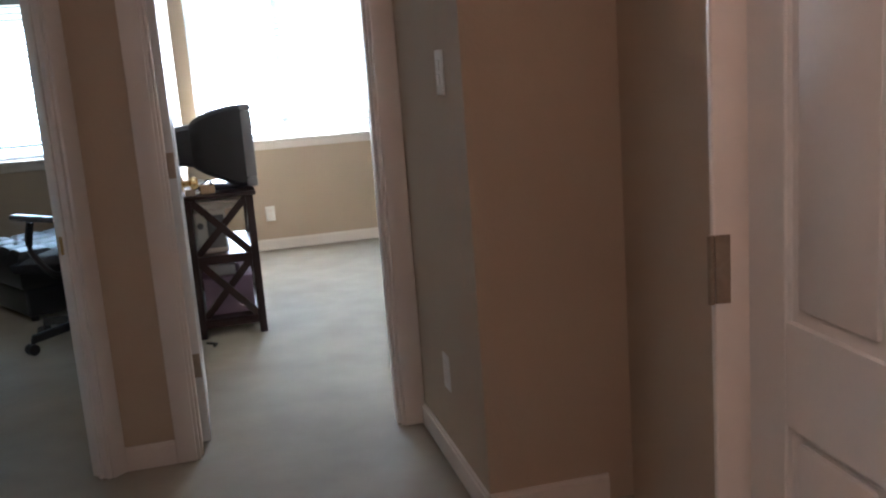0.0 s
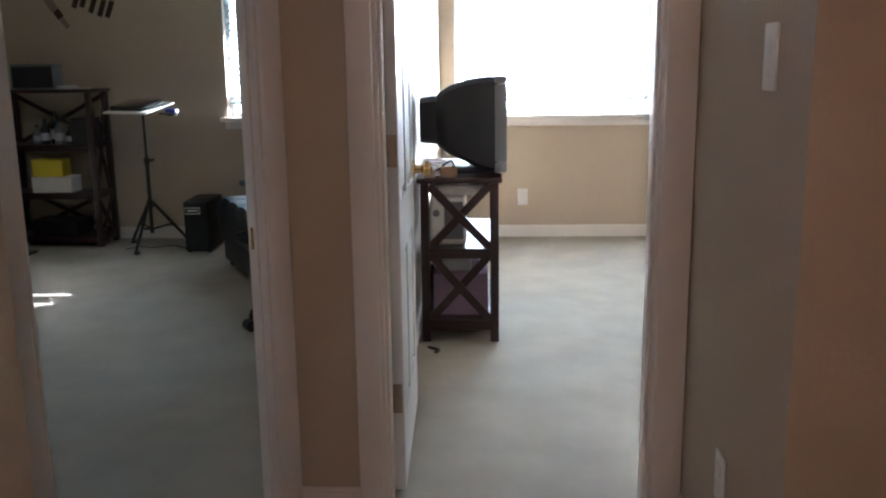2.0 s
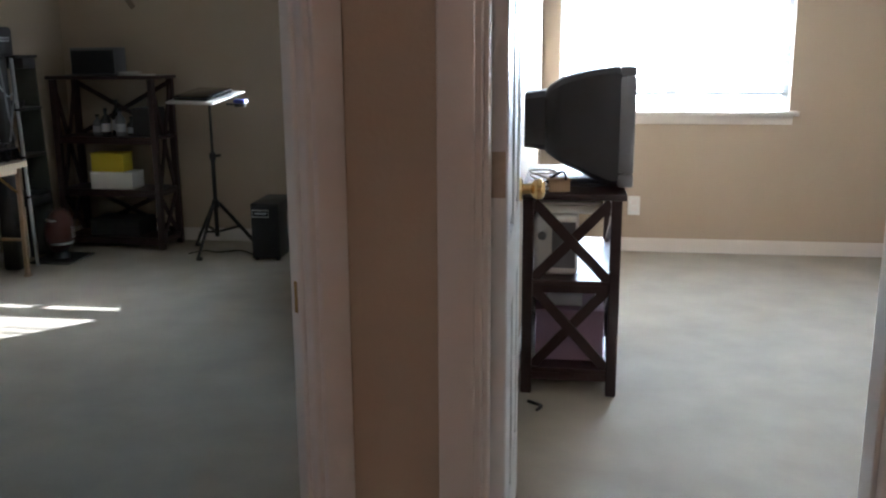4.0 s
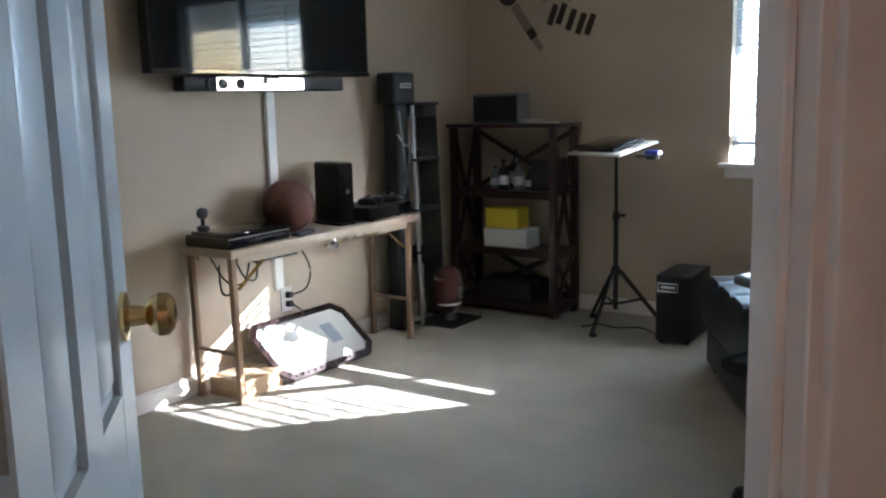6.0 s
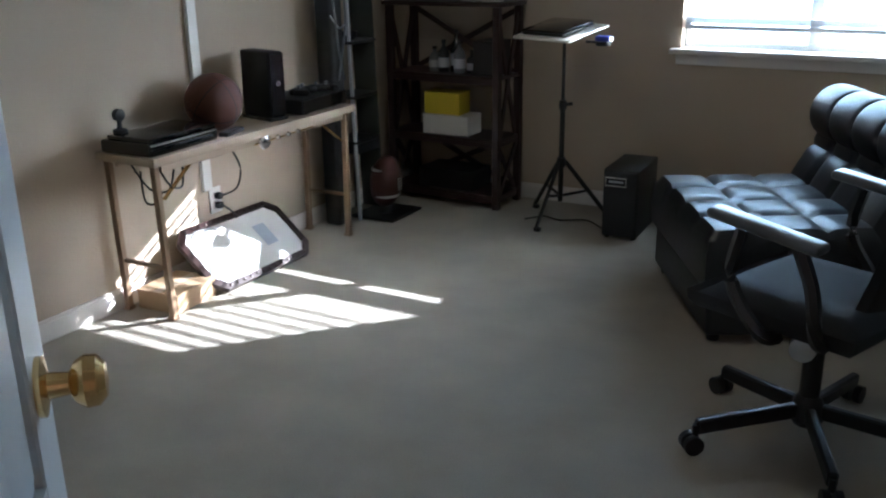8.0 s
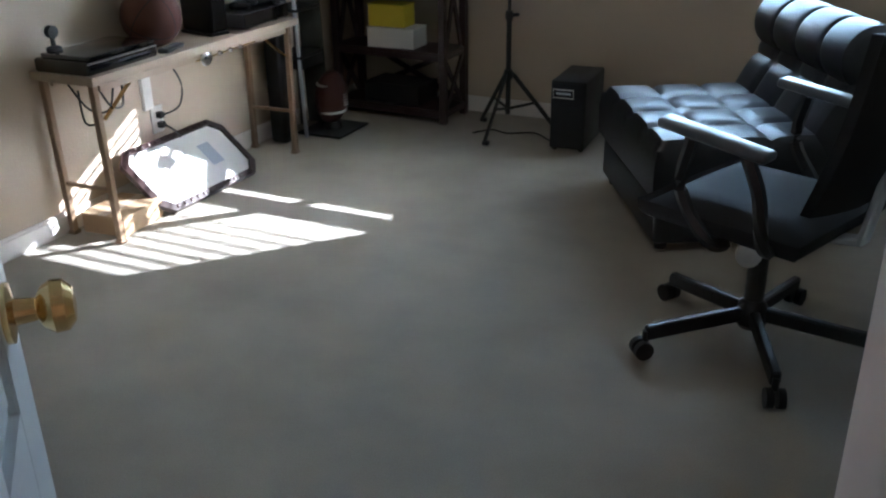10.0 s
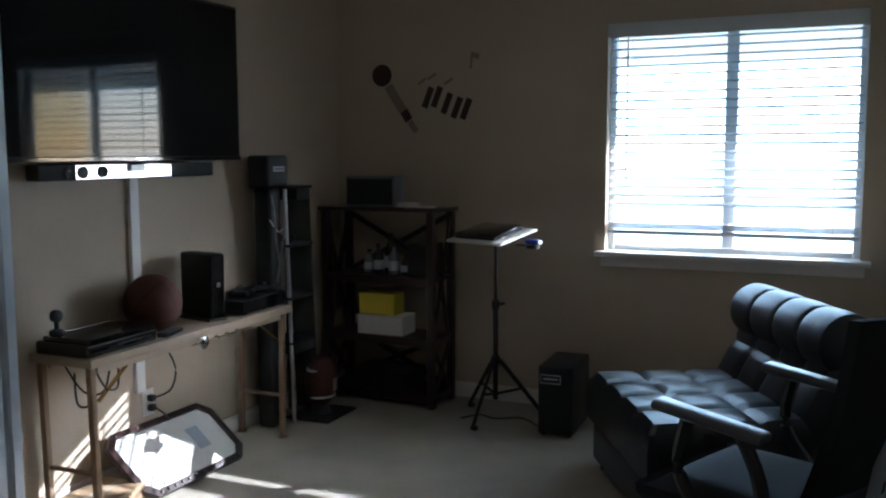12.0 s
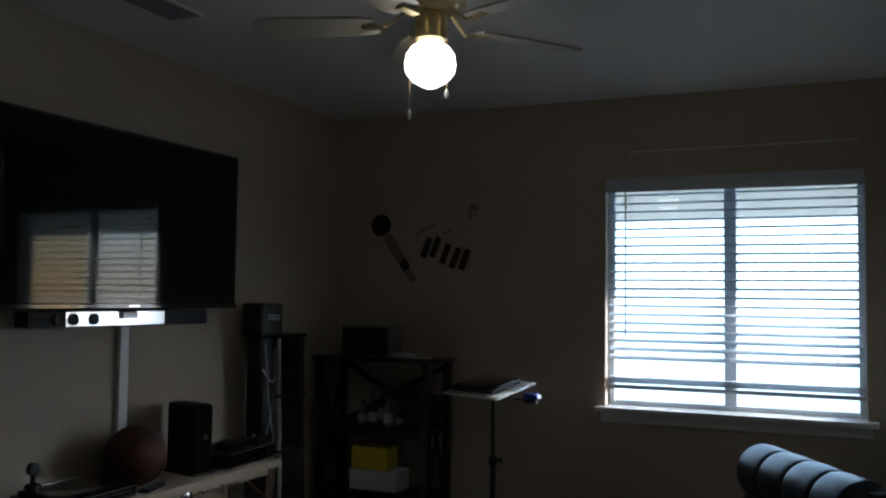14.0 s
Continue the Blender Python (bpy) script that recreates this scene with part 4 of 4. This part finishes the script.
# ---- office chair ----
def office_chair():
    r = thing("office_chair", "black office chair with dark glossy armrests and five castors", "chair", pose(2.555, -2.07, 0, 0, 0, 0))
    part("hub", turned(B(), [(0.035, 0.06), (0.045, 0.075), (0.042, 0.13), (0.03, 0.15)]), BLACKP, r)
    part("gas_column", turned(B(), [(0.028, 0.14), (0.028, 0.30), (0.018, 0.305), (0.018, 0.40)]), BLACKP, r)
    for k in range(5):
        a = radians(1 + 72 * k)
        c, s = math.cos(a), math.sin(a)
        bm = B()
        bar(bm, (0.03 * c, 0.03 * s, 0.105), (0.33 * c, 0.33 * s, 0.078), 0.028, 0.045, 0.006)
        part("spoke", bm, BLACKP, r)
        cas = part("castor", rod(B(), (0.33 * c, 0.33 * s, 0.05), (0.33 * c, 0.33 * s, 0.085), 0.010), BLACKP, r)
        for o in (-0.016, 0.016):
            b2 = B()
            rod(b2, (0.34 * c - s * (o - 0.010), 0.34 * s + c * (o - 0.010), 0.028), (0.34 * c - s * (o + 0.010), 0.34 * s + c * (o + 0.010), 0.028), 0.028, n=18)
            part("wheel", b2, BLACKP, cas)
    m = Matrix.Rotation(radians(157), 4, "Z")
    # local +x is the sitter's front
    part("mechanism", box(B(), -0.10, 0.12, -0.07, 0.07, 0.36, 0.41, 0.012, 2, m), BLACKP, r)
    bm = B()
    turned(bm, [(0.030, 0), (0.036, 0.01), (0.034, 0.03), (0.01, 0.036)], (0, 0, 0), 20, Matrix.Rotation(radians(90), 4, "X"))
    bmesh.ops.transform(bm, matrix=Matrix.Translation((-0.02, -0.10, 0.335)), verts=bm.verts)
    part("tension_knob", bm, SILVERP, r, "pale grey round adjusting knob")
    bm = B()
    cushion(bm, -0.22, 0.25, -0.24, 0.24, 0.41, 0.49, 1, 1, 0.03, m)
    part("seat", bm, MESHC, r)
    bm = B()
    nx, nz = 10, 10
    grid = []
    for side in (0, 1):
        rows = []
        for i in range(nx + 1):
            u = i / nx * 2 - 1
            row = []
            for j in range(nz + 1):
                v = j / nz
                x = -0.24 - 0.10 * v + 0.05 * u * u - 0.03 * math.sin(v * math.pi) - side * 0.028
                y = u * (0.235 - 0.04 * abs(v - 0.5) ** 2 * 4)
                row.append(bm.verts.new((x, y, 0.52 + 0.46 * v)))
            rows.append(row)
        grid.append(rows)
    for side in (0, 1):
        g = grid[side]
        for i in range(nx):
            for j in range(nz):
                bm.faces.new((g[i][j], g[i + 1][j], g[i + 1][j + 1], g[i][j + 1]))
    for i in range(nx):
        for j in (0, nz):
            bm.faces.new((grid[0][i][j], grid[0][i + 1][j], grid[1][i + 1][j], grid[1][i][j]))
    for j in range(nz):
        for i in (0, nx):
            bm.faces.new((grid[0][i][j], grid[0][i][j + 1], grid[1][i][j + 1], grid[1][i][j]))
    bmesh.ops.transform(bm, matrix=m, verts=bm.verts)
    part("backrest", bm, MESHC, r)
    bm = B()
    bar(bm, m @ Vector((-0.10, 0, 0.385)), m @ Vector((-0.275, 0, 0.42)), 0.05, 0.02, 0.005)
    bar(bm, m @ Vector((-0.275, 0, 0.41)), m @ Vector((-0.325, 0, 0.72)), 0.05, 0.02, 0.005)
    part("back_bracket", bm, SILVERP, r, "curved grey back bracket")
    for s in (-1, 1):
        y = 0.290 * s
        pts = [m @ Vector(p) for p in ((-0.02, y * 0.80, 0.40), (0.00, y, 0.42), (0.09, y * 1.02, 0.54), (0.07, y * 1.02, 0.685))]
        tube("arm_post", pts, 0.018, BLACKP, r)
        pts = [m @ Vector(p) for p in ((-0.15, y * 0.85, 0.42), (-0.15, y, 0.46), (-0.13, y * 1.02, 0.58), (-0.08, y * 1.02, 0.685))]
        tube("arm_post", pts, 0.018, BLACKP, r)
        bm = B()
        mm = m @ Matrix.Translation((0.0, y * 1.02, 0.695)) @ Matrix.Rotation(radians(-6), 4, "Y")
        box(bm, -0.15, 0.165, -0.032, 0.032, -0.012, 0.016, 0.012, 3, mm)
        part("armrest", bm, ARMP, r, "glossy dark grey armrest pad")


office_chair()


# ---- wall decals ----
def decals():
    r = thing("microphone_decal", "dark microphone wall decal", "wall decal", pose(-0.014, 0, -0.023))
    bm = B()
    turned(bm, [(0.062, 0.0004), (0.062, 0.0022)], (0.305, 0, 1.835), 24, Matrix.Rotation(radians(90), 4, "X"))
    part("head", bm, DECAL, r)
    bm = B()
    bar(bm, (0.345, -0.0014, 1.775), (0.435, -0.0014, 1.635), 0.002, 0.055)
    part("grip", bm, DECALG, r)
    bm = B()
    bar(bm, (0.44, -0.0014, 1.635), (0.475, -0.0014, 1.58), 0.0024, 0.05)
    part("band", bm, DECAL, r)
    bm = B()
    bar(bm, (0.478, -0.0014, 1.575), (0.52, -0.0014, 1.515), 0.002, 0.036)
    part("tail", bm, DECALG, r)
    r = thing("note_decal", "row of dark slanted bars as wall decal", "wall decal", pose(-0.022, 0, -0.009))
    for x, z in ((0.600, 1.690), (0.655, 1.692), (0.715, 1.655), (0.775, 1.630), (0.830, 1.622)):
        bm = B()
        bar(bm, (x - 0.022, -0.0014, z - 0.055), (x + 0.022, -0.0014, z + 0.055), 0.002, 0.036)
        part("bar", bm, DECAL, r)
    for x, z, a in ((0.56, 1.765, 60), (0.62, 1.79, 40), (0.72, 1.76, 50)):
        bm = B()
        bar(bm, (x - 0.02, -0.0012, z), (x + 0.03, -0.0012, z + 0.03), 0.0016, 0.014)
        part("curl", bm, DECALG, r)
    r = thing("flag_decal", "small dark flag-shaped wall decal", "wall decal", pose(0, 0, 0))
    bm = B()
    bar(bm, (0.835, -0.0014, 1.83), (0.845, -0.0014, 1.92), 0.002, 0.012)
    part("stem", bm, DECALG, r)
    bm = B()
    bar(bm, (0.845, -0.0014, 1.905), (0.885, -0.0014, 1.89), 0.0016, 0.03)
    part("flag", bm, DECALG, r)


decals()


# ---- ceiling fan ----
def ceiling_fan():
    r = thing("ceiling_fan", "cream ceiling fan with a lit opal globe", "ceiling fan", pose(1.53, -2.055, H + 0.010))
    part("canopy", turned(B(), [(0.075, 0.0145), (0.075, -0.02), (0.10, -0.03), (0.115, -0.06), (0.115, -0.13), (0.09, -0.155), (0.05, -0.16)]), FANM, r)
    part("switch_housing", turned(B(), [(0.045, -0.16), (0.05, -0.17), (0.05, -0.235), (0.055, -0.245), (0.042, -0.257)]), FANM, r)
    part("globe", turned(B(), [(0.040, -0.257), (0.060, -0.268), (0.076, -0.292), (0.081, -0.322), (0.076, -0.350), (0.055, -0.375), (0.025, -0.392), (0.002, -0.400)], n=32), GLOBE, r, "glowing white opal glass globe")
    bm = B()
    n0 = 10
    outline = [(0.0, -0.045), (0.06, -0.058), (0.32, -0.066), (0.385, -0.055), (0.405, -0.02), (0.405, 0.02), (0.385, 0.055), (0.32, 0.066), (0.06, 0.058), (0.0, 0.045)]
    lo = [bm.verts.new((x, y, -0.004)) for x, y in outline]
    hi = [bm.verts.new((x, y, 0.004)) for x, y in outline]
    bm.faces.new(list(reversed(lo)))
    bm.faces.new(hi)
    for k in range(n0):
        bm.faces.new((lo[k], lo[(k + 1) % n0], hi[(k + 1) % n0], hi[k]))
    first = part("blade", bm, BLADE, r)
    for k in range(5):
        a = 72 * k + 53
        ob = first if k == 0 else new("blade", first.data)
        ob.parent = r
        ob.matrix_basis = Matrix.Rotation(radians(a), 4, "Z") @ Matrix.Translation((0.17, 0, -0.195)) @ Matrix.Rotation(radians(11), 4, "X")
        arm = B()
        q = Matrix.Rotation(radians(a), 4, "Z")
        bar(arm, q @ Vector((0.07, 0, -0.15)), q @ Vector((0.14, 0.02, -0.205)), 0.014, 0.007)
        bar(arm, q @ Vector((0.14, 0.02, -0.205)), q @ Vector((0.215, 0.0, -0.203)), 0.03, 0.006)
        part("blade_iron", arm, FANM, r)
    for dx, dy, l in ((-0.075, -0.03, 0.265), (0.065, 0.02, 0.20)):
        part("pull_chain", rod(B(), (dx * 0.75, dy, -0.20), (dx * 0.75, dy, -0.22 - l + 0.02), 0.0016, n=6), BRASS, r)
        part("chain_knob", turned(B(), [(0.003, 0.0), (0.007, -0.012), (0.006, -0.026), (0.002, -0.032)], (dx * 0.75, dy, -0.20 - l), 12), WHITEP, r)


ceiling_fan()
r = thing("ceiling_vent", "pale metal ceiling air vent", "vent", pose(0.47, -2.08, H))
part("frame", box(B(), -0.08, 0.08, -0.16, 0.16, -0.008, -0.0005, 0.002, 1), WHITEP, r)
for k in range(7):
    part("slat", box(B(), -0.065 + k * 0.02, -0.055 + k * 0.02, -0.14, 0.14, -0.013, -0.008), GREYP, r)

# ---- second room: monitor on its stand ----
CS = Matrix.Translation((3.118, -2.440, 0))
cross_shelf("monitor_stand", CS, 0.345, 0.78, 0.745, (0.10, 0.43), "dark wooden stand with X-braced open end")


def front_braces():
    """The X braces of the stand's end that faces the doorway."""
    r = bpy.data.objects["monitor_stand"]
    for a, b in ((0.10, 0.40), (0.43, 0.712)):
        for s in (0, 1):
            bm = B()
            x0, x1 = (0.038, 0.307) if s else (0.307, 0.038)
            bar(bm, (x0, 0.014 + 0.012 * s, a), (x1, 0.014 + 0.012 * s, b), 0.011, 0.036)
            part("brace", bm, DARKWOOD, r)


front_braces()


def monitor():
    r = thing("crt_monitor", "bulky dark grey tube monitor on the stand", "monitor", pose(3.295, -2.155, 0.745))
    # screen faces +x
    bm = B()
    secs = [(0.17, 0.205, 0.02, 0.425), (0.13, 0.21, 0.015, 0.43), (0.085, 0.205, 0.03, 0.425), (0.03, 0.19, 0.055, 0.415), (-0.05, 0.165, 0.09, 0.39), (-0.10, 0.13, 0.12, 0.36), (-0.11, 0.115, 0.13, 0.345), (-0.185, 0.11, 0.14, 0.335)]
    rings = []
    for x, hw, z0, z1 in secs:
        c = 0.02
        rings.append([bm.verts.new((x, y, z)) for y, z in ((-hw + c, z0), (hw - c, z0), (hw, z0 + c), (hw, z1 - c), (hw - c, z1), (-hw + c, z1), (-hw, z1 - c), (-hw, z0 + c))])
    for a, b in zip(rings, rings[1:]):
        for k in range(8):
            bm.faces.new((a[k], a[(k + 1) % 8], b[(k + 1) % 8], b[k]))
    bm.faces.new(rings[0])
    bm.faces.new(list(reversed(rings[-1])))
    part("housing", bm, CRTGREY, r)
    bm = B()
    for y0, y1, z0, z1 in ((-0.21, 0.21, 0.012, 0.06), (-0.21, 0.21, 0.40, 0.432), (-0.21, -0.175, 0.06, 0.40), (0.175, 0.21, 0.06, 0.40)):
        box(bm, 0.150, 0.205, y0, y1, z0, z1, 0.008, 2)
    part("bezel", bm, GREYP, r, "lighter grey screen bezel")
    bm = B()
    n = 10
    g = [[bm.verts.new((0.178 + 0.028 * (1 - (2 * i / n - 1) ** 2) * (1 - (2 * j / n - 1) ** 2), -0.176 + 0.352 * i / n, 0.058 + 0.344 * j / n)) for j in range(n + 1)] for i in range(n + 1)]
    for i in range(n):
        for j in range(n):
            bm.faces.new((g[i][j], g[i + 1][j], g[i + 1][j + 1], g[i][j + 1]))
    part("tube_face", bm, GLOSSY, r, "bulging dark glass tube face")
    part("foot", turned(B(), [(0.12, 0.0005), (0.12, 0.010), (0.07, 0.022)], (0.03, 0, 0)), CRTGREY, r)


monitor()
r = thing("cable_tangle", "white and black cables in a heap on the stand", "cable", pose(3.160, -2.325, 0.746))
rc = random.Random(9)
for k in range(6):
    pts = [(rc.uniform(-0.04, 0.12), rc.uniform(-0.08, 0.06), 0.006 + rc.uniform(0, 0.07)) for _ in range(5)]
    pts[0] = (pts[0][0], pts[0][1], 0.005)
    pts[-1] = (pts[-1][0], pts[-1][1], 0.005)
    tube("cord", pts, 0.004, WHITEP if k % 2 else BLACKP, r)
carton("small_carton", pose(3.240, -2.385, 0.745, 0, 0, 12), (0.075, 0.05, 0.04), CARDB, "small brown carton on the stand", False)
carton("small_carton", pose(3.160, -2.410, 0.745, 0, 0, -8), (0.05, 0.04, 0.028), TANWOOD, "small tan carton on the stand", False)
r = thing("desk_fan", "white appliance with a round grey knob in the stand", "appliance", pose(3.230, -2.265, 0.430))
part("body", box(B(), -0.075, 0.085, -0.10, 0.14, 0.0005, 0.225, 0.02, 3), WHITEP, r)
part("knob", turned(B(), [(0.014, 0), (0.016, 0.012), (0.008, 0.016)], (-0.045, -0.10, 0.15), 16, Matrix.Rotation(radians(90), 4, "X")), GREYP, r)
part("panel", box(B(), -0.01, 0.075, -0.104, -0.10, 0.03, 0.20, 0.002, 1), GREYP, r)
r = thing("printer_lid", "pale flat scanner resting above the appliance", "scanner", pose(3.280, -2.185, 0.656))
part("body", box(B(), -0.12, 0.12, -0.16, 0.22, 0.0, 0.03, 0.008, 2), WHITEP, r)
part("lid", box(B(), -0.12, 0.12, -0.16, 0.22, 0.031, 0.045, 0.006, 2), TRIM, r)
carton("lilac_box", pose(3.290, -2.145, 0.100), (0.25, 0.40, 0.19), PURPLE, "lilac cardboard box in the lower bay", False)
carton("grey_box", pose(3.270, -2.215, 0.297), (0.13, 0.16, 0.05), SILVERP, "grey flat box on the lilac one", False)
c = tube("cable", [(3.15, -2.53, 0.006), (3.19, -2.56, 0.006), (3.20, -2.59, 0.012), (3.185, -2.61, 0.006)], 0.006, BLACKP)
tagged(c, "short black cable end on the carpet", "cable")

# ---- hall lamp: unseen fixture added for the assumed bulb ----
r = thing("assumed_ceiling_light", "unseen white ceiling light assumed in the hall", "ceiling light", pose(3.15, -7.15, H))
part("base", turned(B(), [(0.15, -0.0005), (0.15, -0.02), (0.13, -0.03)]), WHITEP, r)
part("stem", rod(B(), (0, 0, -0.03), (0, 0, -0.075), 0.02), WHITEP, r)
